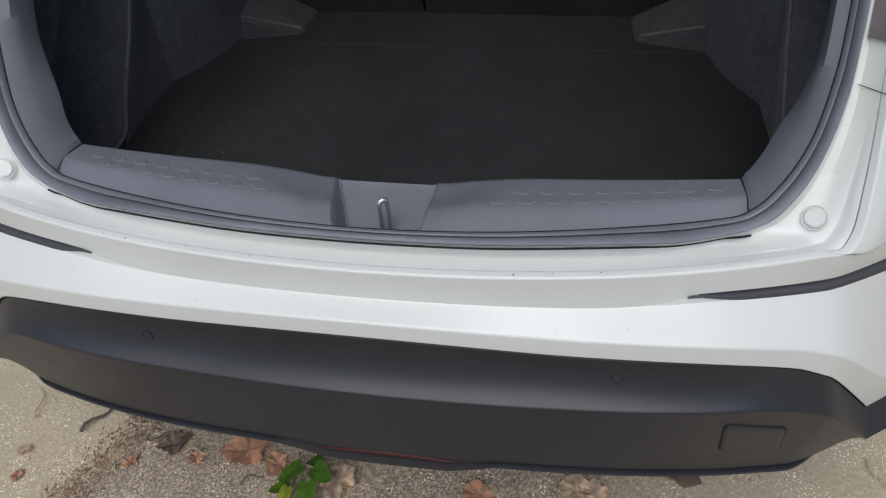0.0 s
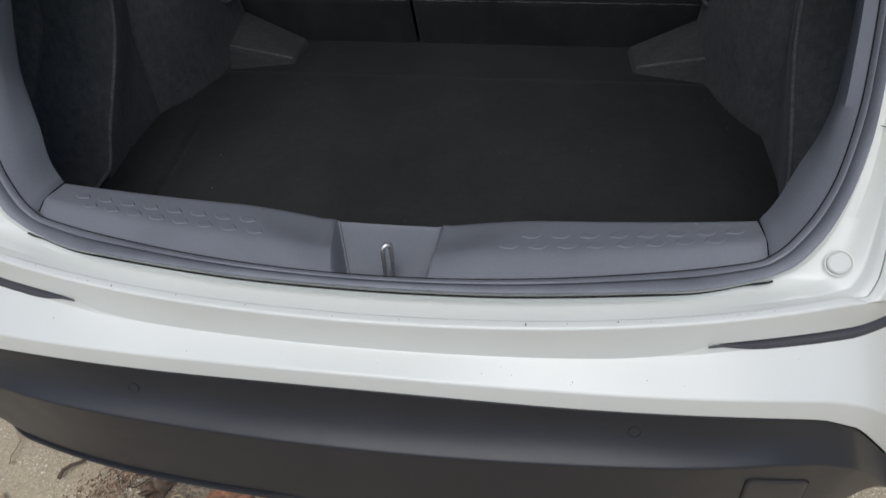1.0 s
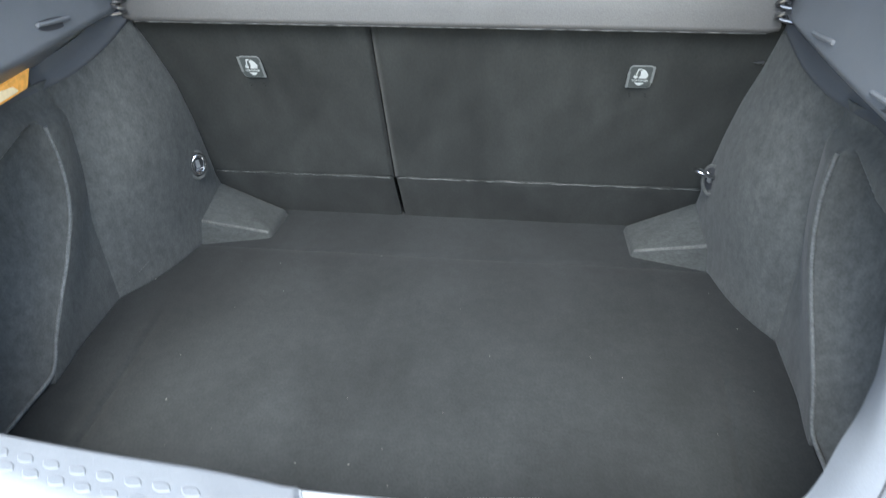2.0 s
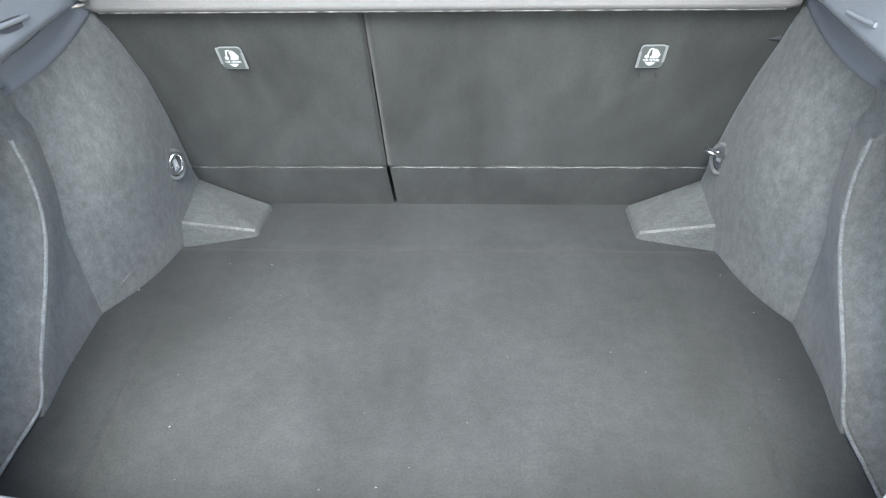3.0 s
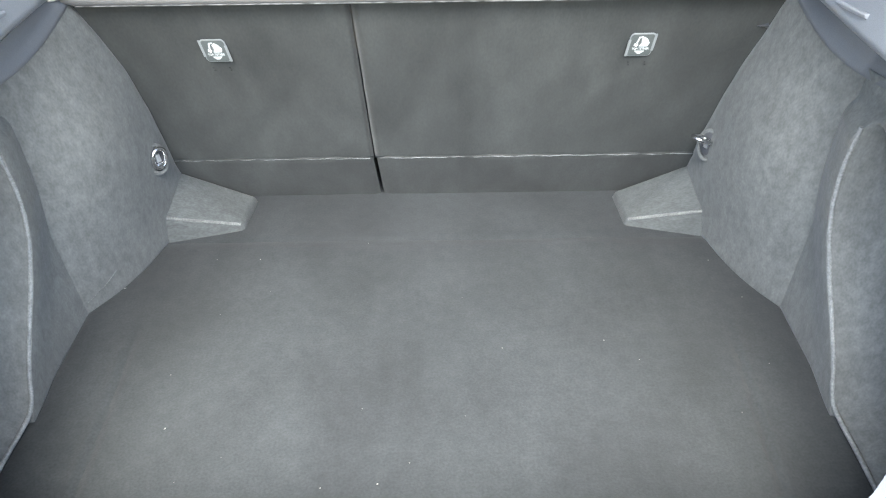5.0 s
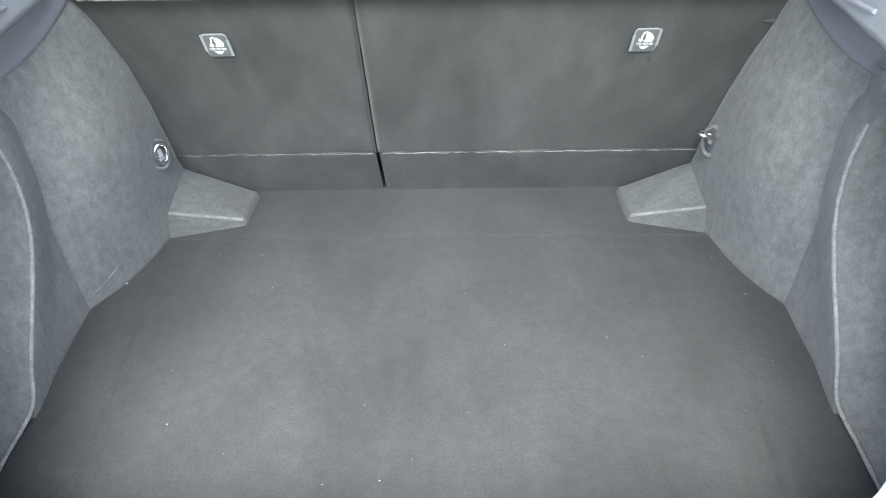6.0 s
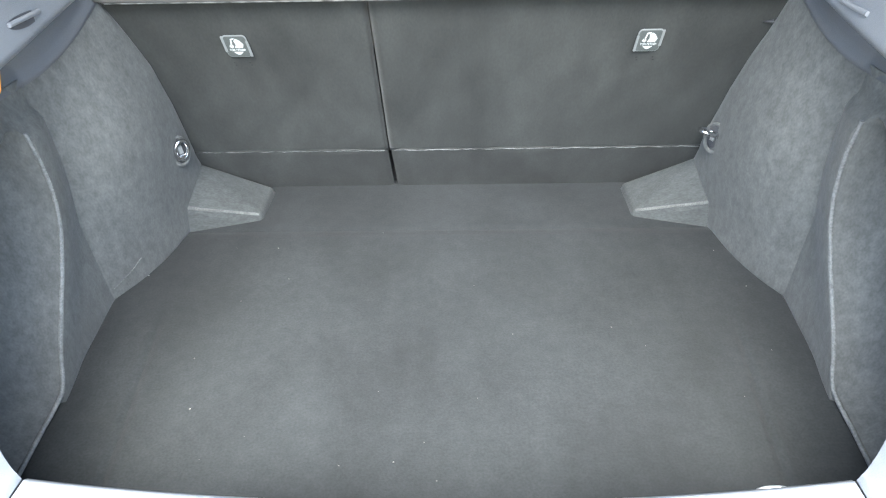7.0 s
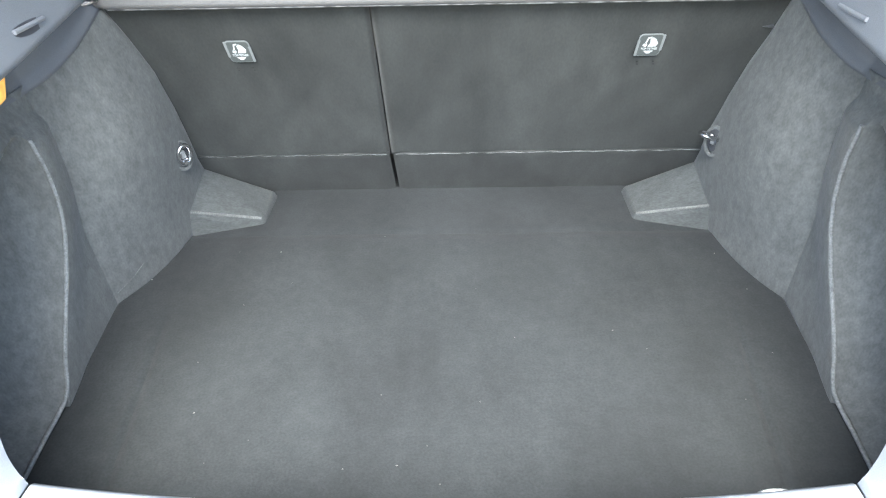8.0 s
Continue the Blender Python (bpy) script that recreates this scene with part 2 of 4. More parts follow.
def hull_bm(points, bevel=0.0, seg=3):
    bm = bmesh.new()
    for p in points:
        bm.verts.new(p)
    bmesh.ops.convex_hull(bm, input=bm.verts)
    bmesh.ops.dissolve_limit(bm, angle_limit=radians(4), verts=bm.verts, edges=bm.edges)
    if bevel:
        bmesh.ops.bevel(bm, geom=bm.edges[:], offset=bevel, segments=seg, affect='EDGES', profile=0.5)
    return bm


def tube_bm(points, r, n=10, bm=None, taper=None):
    """A round bar along points."""
    bm = bm or bmesh.new()
    pts = [Vector(p) for p in points]
    rings = []
    for i, p in enumerate(pts):
        d = (pts[min(i + 1, len(pts) - 1)] - pts[max(i - 1, 0)]).normalized()
        u = d.orthogonal().normalized() if i == 0 else (u - d * u.dot(d)).normalized()
        v = d.cross(u)
        k = r if taper is None else r * (1 + (taper - 1) * i / (len(pts) - 1))
        rings.append([bm.verts.new(p + (u * math.cos(a) + v * math.sin(a)) * k) for a in [2 * math.pi * j / n for j in range(n)]])
    for a, b in zip(rings, rings[1:]):
        for j in range(n):
            bm.faces.new((a[j], a[(j + 1) % n], b[(j + 1) % n], b[j]))
    bm.faces.new(rings[0][::-1])
    bm.faces.new(rings[-1])
    return bm


def outline_bm(outline, depth, bevel=0.0):
    """A flat plate from an outline in x, y, with thickness along z."""
    bm = bmesh.new()
    f = bm.faces.new([bm.verts.new((x, y, 0)) for x, y in outline])
    ext = bmesh.ops.extrude_face_region(bm, geom=[f])
    bmesh.ops.translate(bm, verts=[v for v in ext["geom"] if isinstance(v, bmesh.types.BMVert)], vec=(0, 0, depth))
    if bevel:
        bmesh.ops.bevel(bm, geom=[e for e in bm.edges if all(v.co.z > depth / 2 for v in e.verts)], offset=bevel, segments=2, affect='EDGES')
    return bm


def rounded(w, h, r, n=5, skew=0.0):
    out = []
    for cx, cy, a0 in ((w / 2 - r, h / 2 - r, 0), (-w / 2 + r, h / 2 - r, 90), (-w / 2 + r, -h / 2 + r, 180), (w / 2 - r, -h / 2 + r, 270)):
        for i in range(n):
            a = radians(a0 + 90 * i / (n - 1))
            x, y = cx + r * math.cos(a), cy + r * math.sin(a)
            out.append((x + skew * y, y))
    return out


def smooth(a, b, x):
    t = min(1.0, max(0.0, (x - a) / (b - a)))
    return t * t * (3 - 2 * t)


def along(table, v):
    """Linear lookup in pairs."""
    if v <= table[0][0]:
        return table[0][1]
    for (a, p), (b, q) in zip(table, table[1:]):
        if v <= b:
            return p + (q - p) * (v - a) / (b - a)
    return table[-1][1]


def soft_corners(points, radii, n=4):
    """A polyline whose corners are rounded."""
    pts = [Vector(p) for p in points]
    out = [pts[0]]
    for i in range(1, len(pts) - 1):
        a, p, b = pts[i - 1], pts[i], pts[i + 1]
        r = radii[i] if i < len(radii) else 0
        if not r:
            out.append(p)
            continue
        p0 = p + (a - p).normalized() * min(r, (a - p).length * 0.45)
        p1 = p + (b - p).normalized() * min(r, (b - p).length * 0.45)
        for k in range(n):
            t = k / (n - 1)
            out.append(p0 * (1 - t) ** 2 + p * 2 * t * (1 - t) + p1 * t * t)
    out.append(pts[-1])
    return out


def thing(name, label, category, group=""):
    return tagged(new(name), label, category, group)


def place(ob, m):
    ob.matrix_basis = m
    return ob


# ---- ground ----
def build_ground():
    rng = random.Random(3)
    xs = sorted(set([-400, -60, -12, -4] + [round(-2 + 0.05 * i, 3) for i in range(81)] + [4, 12, 60, 400]))
    rows = []
    for y in xs:
        rows.append([(x, y, 0.006 * noise.noise((x * 3, y * 3, 0)) + 0.004 * noise.noise((x * 9, y * 9, 4)) if abs(x) < 3 and abs(y) < 3 else 0.0) for x in xs])
    g = sheet("ground", rows, GROUND, None, "weathered pale concrete ground with dirt and dry leaf litter", 0)
    tagged(g, category="ground", kind="structure")


build_ground()

# ---- the car: lines of its tail ----
car = thing("car", "pearl white hatchback standing with its boot open, black plastic lower bumper", "car")
TILT, SILLZ = 0.7, 0.782


# scales the painted skin away from the camera's start point, to fit its views
CAMSTART, RECESS = Vector((0.239, -0.746, 1.364)), 0.03


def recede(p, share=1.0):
    return CAMSTART.lerp(p, 1 + RECESS * share)


def bow(x):
    return 0.15 * x * x + 0.2 * x ** 4


def plan(q, y0):
    """A point of the tail in plan: q runs across the car and round its corners, y0 is how far back the line stands."""
    a, m = abs(q), 1 if q >= 0 else -1
    if a <= 0.545:
        return Vector((q, y0 + bow(a), 0))
    th0 = math.atan(0.3 * 0.545 + 0.8 * 0.545 ** 3)
    x, y, th = 0.545, bow(0.545), th0
    run = a - 0.545
    while run > 1e-9:
        d = min(0.004, run)
        at = a - run
        th = min(radians(80), th + d / (0.55 if at < 0.556 else (0.10 if m > 0 else 0.40) if at < 0.576 else 0.9 if at < 0.74 else 0.18))
        x, y, run = x + d * math.cos(th), y + d * math.sin(th), run - d
    out = -(y0 + 0.19) * math.sin(th - th0)
    return Vector((m * (x + out), y0 + y, 0))


QS = [i * 0.012 for i in range(-90, 91)]
CREASE1 = lambda x: 0.769 + 0.074 * min(abs(x), 0.56) ** 2
SIDE = lambda x: abs(x) - 0.005 if x > 0 else abs(x) + 0.022
END = lambda x: 0.022 * smooth(0.2, 0.5, abs(x))
STRIP = lambda x: along(((0.30, 0.722), (0.35, 0.7265), (0.375, 0.734), (0.40, 0.7445), (0.44, 0.747), (0.56, 0.751), (0.8, 0.755)), SIDE(x))
SLOPE = lambda x: 0.721 + 0.011 * smooth(0.27, 0.47, abs(x)) - 0.018 * smooth(0.55, 0.95, abs(x))
SLOT = lambda x: STRIP(x) - 0.0005 + (SLOPE(x) - STRIP(x)) * smooth(0.39, 0.46, SIDE(x)) ** 0.7
TURN = lambda x: abs(x) - (0.560 if x > 0 else 0.550)
RAMP = lambda x: min(0.125, 0.5 * (math.hypot(TURN(x), 0.022) + TURN(x)))
CREASE3 = lambda x: 1.45 * END(x) + 0.712 - 0.177 * min(abs(x), 0.56) ** 2 - 1.02 * RAMP(x)
BOUND = lambda x: 1.62 * END(x) + 0.685 - 0.211 * min(abs(x), 0.56) ** 2 - 1.28 * RAMP(x)
CREASE6 = lambda x: 0.012 * smooth(0.50, 0.60, abs(x)) + min(0.610 + 0.6 * END(x) - 0.049 * min(abs(x), 0.56) ** 2, BOUND(x) - 1.62 * END(x) - 0.02)


def bottom(x):
    return 0.455 - 0.11 * min(abs(x), 0.6) ** 2 - 0.022 * smooth(-0.16, -0.05, x) * (1 - smooth(0.10, 0.19, x)) + 0.012 * smooth(0.63, 0.74, abs(x))


def tail_line(q, y0, z):
    p = plan(q, y0)
    return Vector((p.x, p.y, z))


def build_bumper():
    rows = []
    for q in QS:
        top, low = CREASE1(q), 0.012 * smooth(0.535, 0.565, abs(q))
        up = smooth(0.562, 0.60, abs(q))
        prof = [tail_line(q, -0.176 + 0.04 * up, top - 0.012 + 0.07 * up), tail_line(q, -0.1785 + 0.03 * up, top + 0.0005 - low + 0.03 * up), tail_line(q, -0.181, top + 0.0015 - low), tail_line(q, -0.1905, top - low * 0.3), tail_line(q, -0.1900, STRIP(q) - 0.001)]
        rows.append(soft_corners(prof, [0, 0.001, 0.002, 0.0035]))
    sheet("rear_panel", rows, PAINT, car, "pearl white rear panel below the boot opening", 0.004, (0, 1, -.3))
    rows = []
    for q in QS:
        top = max(SLOT(q), SLOPE(q) + 0.001)
        prof = [tail_line(q, -0.1835, top + 0.001), tail_line(q, -0.1897, top), tail_line(q, -0.1913, SLOPE(q)), tail_line(q, -0.222 - END(q), CREASE3(q)), tail_line(q, -0.224 - END(q), BOUND(q)), tail_line(q, -0.200 - END(q), BOUND(q) - 0.004)]
        rows.append(soft_corners(prof, [0, 0.0006, 0.0012, 0.003, 0.003]))
    sheet("bumper_skin", rows, PAINT, car, "pearl white bumper shelf with a soft crease", 0.004, (0, 1, -.3))
    rows = []
    for q in QS:
        fade = 1 - smooth(0.44, 0.60, abs(q))
        b, c = BOUND(q), CREASE6(q)
        # hollow between the painted edge and the crease
        ya, yb, za = -0.2215 - END(q), -0.2575 - 0.6 * END(q), b - 0.008
        ym, zm = ya - 0.001 - 0.012 * (1 - fade), c + 0.019 * fade + (za - c) * 0.5 * (1 - fade)
        hollow = [tail_line(q, ya * (1 - u) ** 2 + ym * 2 * u * (1 - u) + yb * u * u, za * (1 - u) ** 2 + zm * 2 * u * (1 - u) + c * u * u) for u in [k / 12 for k in range(12)]]
        prof = [tail_line(q, -0.20, b - 0.004), tail_line(q, -0.221 - END(q), b - 0.004)] + hollow + [tail_line(q, yb, c), tail_line(q, -0.252, bottom(q) + 0.012), tail_line(q, -0.246, bottom(q)), tail_line(q, -0.20, bottom(q) - 0.006)]
        rows.append(soft_corners(prof, [0, 0.002] + [0] * 12 + [0.003, 0.004, 0.004], 4))
    low = sheet("bumper_lower", rows, BLACK, car, "black grained plastic lower bumper", 0.004, (0, 1, -.3))
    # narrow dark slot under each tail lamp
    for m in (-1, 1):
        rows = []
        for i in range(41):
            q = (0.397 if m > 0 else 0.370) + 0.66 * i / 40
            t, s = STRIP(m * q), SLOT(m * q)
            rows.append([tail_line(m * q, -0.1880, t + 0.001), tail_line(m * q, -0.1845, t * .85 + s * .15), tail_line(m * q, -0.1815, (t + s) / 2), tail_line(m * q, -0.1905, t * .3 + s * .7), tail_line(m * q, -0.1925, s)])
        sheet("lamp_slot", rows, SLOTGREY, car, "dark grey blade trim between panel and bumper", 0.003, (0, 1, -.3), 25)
    skin = BVHTree.FromPolygons([v.co for v in low.data.vertices], [p.vertices for p in low.data.polygons])

    def on_bumper(x, z, proud):
        hit, nrm, _, _ = skin.ray_cast(Vector((x, -1, z)), Vector((0, 1, 0)))
        return hit + nrm * (proud if nrm.y < 0 else -proud)
    # parking sensors, flush with the skin in a fine round gap
    for p in (Vector((-.300, -.2145, .637)), Vector((.326, -.2096, .640))):
        hit, nrm, _, _ = skin.find_nearest(p)
        if nrm.y > 0:
            nrm = -nrm
        at = Matrix.Translation(hit) @ nrm.to_track_quat('Z', 'Y').to_matrix().to_4x4()
        bm = bmesh.new()
        bmesh.ops.create_cone(bm, cap_ends=True, segments=28, radius1=0.0066, radius2=0.0063, depth=0.0014)
        s = part("parking_sensor", bm, BLACK, car, "round black parking sensor")
        place(s, at)
        ring = [(0.0071 * math.cos(a), 0.0071 * math.sin(a), 0.0004) for a in [2 * math.pi * j / 36 for j in range(37)]]
        place(part("sensor_gap", tube_bm(ring, 0.0004, 6), GAP, car), at)
    # tow eye cover, fitted to the curve of the lower bumper
    for name, grow, proud, mat in (("cover_gap", .0022, .0010, GAP), ("tow_cover", 0, .0024, BLACK)):
        rows = []
        for i in range(17):
            u = i / 16
            inset = .10 * (1 - math.sqrt(max(0, 1 - (1 - min(1, min(u, 1 - u) * 10)) ** 2)))
            r = []
            for k in range(9):
                w = inset + (1 - 2 * inset) * k / 8
                x = (.474 + .082 * u) * (1 - w) + (.4645 + .081 * u) * w + grow * (2 * u - 1)
                z = (.506 - .020 * u) * (1 - w) + (.582 - .026 * u) * w + grow * (2 * w - 1)
                r.append(on_bumper(x, z, proud - (.0006 if k in (0, 8) or i in (0, 16) else 0)))
            rows.append(r)
        sheet(name, rows, mat, car, "square black tow eye cover" if name == "tow_cover" else "", 0.003)
    # red reflector in the middle of the lower edge
    rows = []
    for i in range(25):
        x = -0.085 + 0.218 * i / 24
        h = 0.011 * math.sin(math.pi * i / 24) ** 0.6
        z = bottom(x) + 0.0185
        rows.append([on_bumper(x, z + h, .0002), on_bumper(x, z + h * .85, .0012), on_bumper(x, z + h * 0.4, .0014), on_bumper(x, z, .0004)])
    sheet("reflector", rows, RED, car, "dark red reflector strip", 0.004, (0, 1, -.3))
    rows = []
    for q in QS:
        if abs(q) < 0.66:
            z = bottom(q) + .004 * smooth(.56, .66, abs(q))
            up = .003 + .013 * smooth(-.17, -.10, q) * (1 - smooth(.12, .17, q))
            inn = .014 * smooth(.58, .66, abs(q))
            rows.append([tail_line(q, -0.236, z + up + .001), tail_line(q, -0.2545 + inn, z + up), tail_line(q, -0.2560 + inn, z), tail_line(q, -0.2535 + inn, z - 0.004), tail_line(q, -0.23, z - 0.006)])
    sheet("bumper_lip", rows, BLACK, car, "black lower lip of the bumper", 0.003, (0, 1, -.3))

    # specks of dirt along the edge of the panel
    rng = random.Random(21)
    bm = bmesh.new()
    for i in range(16):
        q = rng.uniform(-.5, .5)
        p = tail_line(q, rng.choice((-.1825, -.184, -.186)), 0)
        z = CREASE1(q) + .0012
        v = bmesh.ops.create_icosphere(bm, subdivisions=1, radius=rng.uniform(.0004, .0010))["verts"]
        bmesh.ops.translate(bm, verts=v, vec=(p.x, p.y, z - .0003))
    for i in range(70):
        q = rng.choice((rng.uniform(.29, .37), rng.uniform(.40, .46), rng.uniform(-.52, .52)))
        p = tail_line(q, rng.choice((-.1815, -.1825, -.1840)), 0)
        v = bmesh.ops.create_icosphere(bm, subdivisions=1, radius=rng.uniform(.0002, .0005))["verts"]
        bmesh.ops.translate(bm, verts=v, vec=(p.x, p.y, CREASE1(q) + .0010))
    for i in range(14):
        q, u = rng.uniform(-.45, .50), rng.uniform(.1, .9)
        p = tail_line(q, -.1913 - (.0307 + END(q)) * u, SLOPE(q) + (CREASE3(q) - SLOPE(q)) * u)
        v = bmesh.ops.create_icosphere(bm, subdivisions=1, radius=rng.uniform(.0003, .0006))["verts"]
        bmesh.ops.translate(bm, verts=v, vec=p)
    tagged(part("dirt_specks", bm, TWIG, car, "small dark dirt specks"), kind="stuff")


build_bumper()


# ---- boot opening: seal, frame trim and painted flange ----
def frame_path(stations, lift, back, tilt=TILT, n=10, ease=0.0):
    """Half of a line round the opening, from the middle of the sill out and up the pillar; stations are (x, z), back gives y on the sill."""
    pts = [Vector((x, z)) for x, z in stations]
    out = []
    P = [pts[0]] + pts + [pts[-1]]
    for i in range(1, len(P) - 2):
        for k in range(n):
            t = k / n
            a, b, c, d = P[i - 1], P[i], P[i + 1], P[i + 2]
            out.append(0.5 * ((2 * b) + (c - a) * t + (2 * a - 5 * b + 4 * c - d) * t * t + (3 * b - a - 3 * c + d) * t ** 3))
    out.append(pts[-1])
    return [Vector((p.x, back(p.x) + tilt * 0.5 * (p.y - lift + math.hypot(p.y - lift, ease)), p.y)) for p in out]


GROOVE = [(0, .782), (.15, .782), (.30, .782), (.42, .781), (.467, .786), (.502, .816), (.528, .858), (.543, .91), (.550, .96), (.554, 1.06), (.55, 1.25), (.52, 1.45), (.44, 1.54), (.25, 1.57), (0, 1.575)]
OUTER = [(0, .778), (.15, .779), (.30, .783), (.42, .782), (.478, .785), (.512, .811), (.536, .848), (.553, .897), (.561, .95), (.567, 1.06), (.564, 1.25), (.535, 1.46), (.45, 1.555), (.25, 1.585), (0, 1.59)]
INNER = [(0, .785), (.15, .785), (.30, .785), (.42, .785), (.466, .786), (.487, .804), (.508, .840), (.531, .878), (.547, .93), (.557, 1.06), (.55, 1.25), (.52, 1.44), (.44, 1.53), (.25, 1.56), (0, 1.565)]
EDGE = [(0, .769), (.15, .771), (.30, .775), (.42, .782), (.545, .787), (.572, .800), (.580, .85), (.582, .90), (.584, .96), (.590, 1.06), (.59, 1.25), (.56, 1.47), (.47, 1.57), (.25, 1.60), (0, 1.605)]
g_line = frame_path(GROOVE, .785, lambda x: -.127 + .32 * min(x, .47) ** 2)
o_line = frame_path(OUTER, .79, lambda x: -.148 + bow(min(x, .48)) + .024 * smooth(.36, .53, x), ease=.016)
i_line = frame_path(INNER, .785, lambda x: -.014 + .13 * min(x, .47) ** 2)
e_line = frame_path(EDGE, .79, lambda x: -.190 + bow(min(x, .56)) )


def dip(x, v):
    """The plate falls towards the latch pocket behind a creased line that spreads inwards."""
    k = min(1.0, max(0.0, (0.086 + 0.112 * v - abs(x - 0.003)) / (0.006 + 0.104 * v)))
    return 0.013 * k * (0.45 + 0.55 * k)


def sill_y(x, v):
    a = abs(x)
    g, i = -.127 + .32 * a * a, -.014 + .13 * a * a
    return g + (i - g) * v


def sill_z(x, v):
    """Height of the sill plate; v runs from the seal to the boot."""
    rise, fall = v / 0.36, (1 - v) / 0.64
    crown = 0.0056 * (rise + fall - math.hypot(rise - fall, 0.22)) - 0.0037
    z = SILLZ + 0.003 * v + crown - dip(x, v) * smooth(0.0, 0.75, v)
    return z


def build_opening():
    for m in (-1, 1):
        flip = lambda v: Vector((v.x * m, v.y, v.z))
        # rubber seal with two ridges
        rows = []
        for g, o in zip(g_line, o_line):
            w = Vector((0, -0.75, 0.66))
            r = []
            for s, h in ((0, -.009), (.03, -.001), (.08, .003), (.20, .0045), (.32, .003), (.36, -.004), (.39, -.004), (.43, .003), (.55, .006), (.72, .0055), (.86, .004), (.94, .002), (.975, -.001), (1.0, -.010)):
                r.append(flip(g.lerp(o, s) + w * h))
            rows.append(r)
        if m > 0:
            full = [[Vector((-v.x, v.y, v.z)) for v in q] for q in reversed(rows[1:])] + rows
            sheet("boot_seal", full, RUBBER, car, "grey-black rubber weather seal", 0.003, (0, 1, -.4))
            foot = [o + Vector((.003 * smooth(.44, .50, o.x), -.0012 + .004 * smooth(.28, .42, o.x), -.0033 - .002 * smooth(.28, .42, o.x) - .006 * smooth(.43, .47, o.x))) for o in o_line if o.x < .47 and o.z < .83]
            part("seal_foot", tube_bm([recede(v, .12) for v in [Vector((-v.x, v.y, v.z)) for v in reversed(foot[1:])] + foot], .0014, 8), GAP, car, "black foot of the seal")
            joint = [g + Vector((0, -.0006, .0002)) for g in g_line]
            part("seal_joint", tube_bm([Vector((-v.x, v.y, v.z)) for v in reversed(joint[1:])] + joint, .0008, 6), GAP, car, "dark joint beside the seal")
        # painted flange outside the seal
        rows, other = [], []
        for o, e in zip(o_line, e_line):
            a = o + Vector((0, .003, -.0048))
            d = e - a
            d *= max(.4, 1 - .0112 / d.length)
            r = [a, a + d * .08]
            wide = smooth(.40, .50, e.x) * (1 - smooth(.83, .93, e.z))
            for s, h in ((.3, 0), (.5, 0), (.68, 0), (.74, -.0022), (.79, -.0022), (.85, .0006), (.93, .0006), (1, 0)):
                r.append(a + d * s + Vector((0, -.7, .7)) * h * wide)
            r.append(a + d + Vector((0, .001, -.010)))
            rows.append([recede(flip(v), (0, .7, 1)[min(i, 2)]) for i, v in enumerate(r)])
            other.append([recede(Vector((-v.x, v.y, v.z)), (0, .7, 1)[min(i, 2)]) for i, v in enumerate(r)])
        if m > 0:
            full = other[:0:-1] + rows
            sheet("boot_flange", full, PAINT, car, "pearl white flange round the boot opening", 0.003, (0, 1, -.4))
        # pillar trim
        k0 = next(i for i, g in enumerate(g_line) if g.x > 0.4705)
        rows = []
        f = (.4700 - g_line[k0 - 1].x) / (g_line[k0].x - g_line[k0 - 1].x)
        first = (g_line[k0 - 1].lerp(g_line[k0], f), Vector((.4700, *i_line[k0 - 1].lerp(i_line[k0], f)[1:])))
        for g, i in [first] + list(zip(g_line, i_line))[k0:]:
            if m < 0:
                i = i - Vector((.013 * smooth(.80, .88, i.z), 0, 0))
            d = i - g
            inward = Vector((-.7, 0, .7)).lerp(Vector((-1, 0, 0)), smooth(.82, .94, g.z))
            up = smooth(.786, .98, g.z)
            rows.append([flip(v) for v in (g + Vector((.004, .004, -.006)), g, g + d * (.3 - .14 * up) + inward * (.004 + .008 * up), g + d * (.62 - .2 * up) + inward * (.004 + .008 * up), g + d * .9 + inward * (.001 + .003 * up), i, i + Vector((.012, .006, -.004)), i + Vector((.06, .03, -.01)))])
        for k, keep in ((0, 1), (1, .6), (2, .25)):
            x = abs(rows[k][1].x)
            for c, v in ((1, 0), (2, .3), (3, .62), (4, .9), (5, 1)):
                on = Vector((m * x, sill_y(x, v), sill_z(x, v)))
                rows[k][c] = rows[k][c].lerp(on, keep)
        sheet("pillar_trim", rows, TRIM, car, "blue-grey grained plastic pillar trim", 0.003, (m, 0, -.5))
        seam = [[Vector((m * x, sill_y(x, v), sill_z(x, v) - .0022)) for v in [k / 12 for k in range(13)]] for x in (.462, .469, .476)]
        sheet("trim_gap", seam, GAP, car, "dark joint between sill and pillar trim", .001, (0, 0, -1))
        # screw cap on the flange
        c = Vector((0.531 if m > 0 else -.519, -0.0855, 0.808))
        nrm = Vector((-.43 * m, -.65, .63))
        cap = bmesh.new()
        bmesh.ops.create_cone(cap, cap_ends=True, segments=32, radius1=0.0114, radius2=0.0108, depth=0.0022)
        bmesh.ops.bevel(cap, geom=[e for e in cap.edges if all(v.co.z > 0 for v in e.verts)], offset=0.0012, segments=2, affect='EDGES')
        cp = part("screw_cap", cap, PAINT, car, "round white screw cap")
        turn = nrm.to_track_quat('Z', 'Y').to_matrix().to_4x4()
        place(cp, Matrix.Translation(c) @ turn)
        bm = bmesh.new()
        tubepts = [(0.0138 * math.cos(a), 0.0138 * math.sin(a), -.0002) for a in [2 * math.pi * j / 36 for j in range(37)]]
        cr = part("cap_rim", tube_bm(tubepts, 0.0009, 8, bm), PAINT, car)
        place(cr, Matrix.Translation(c) @ turn)
        # quarter panel, from the flange round to the side
        rows = []
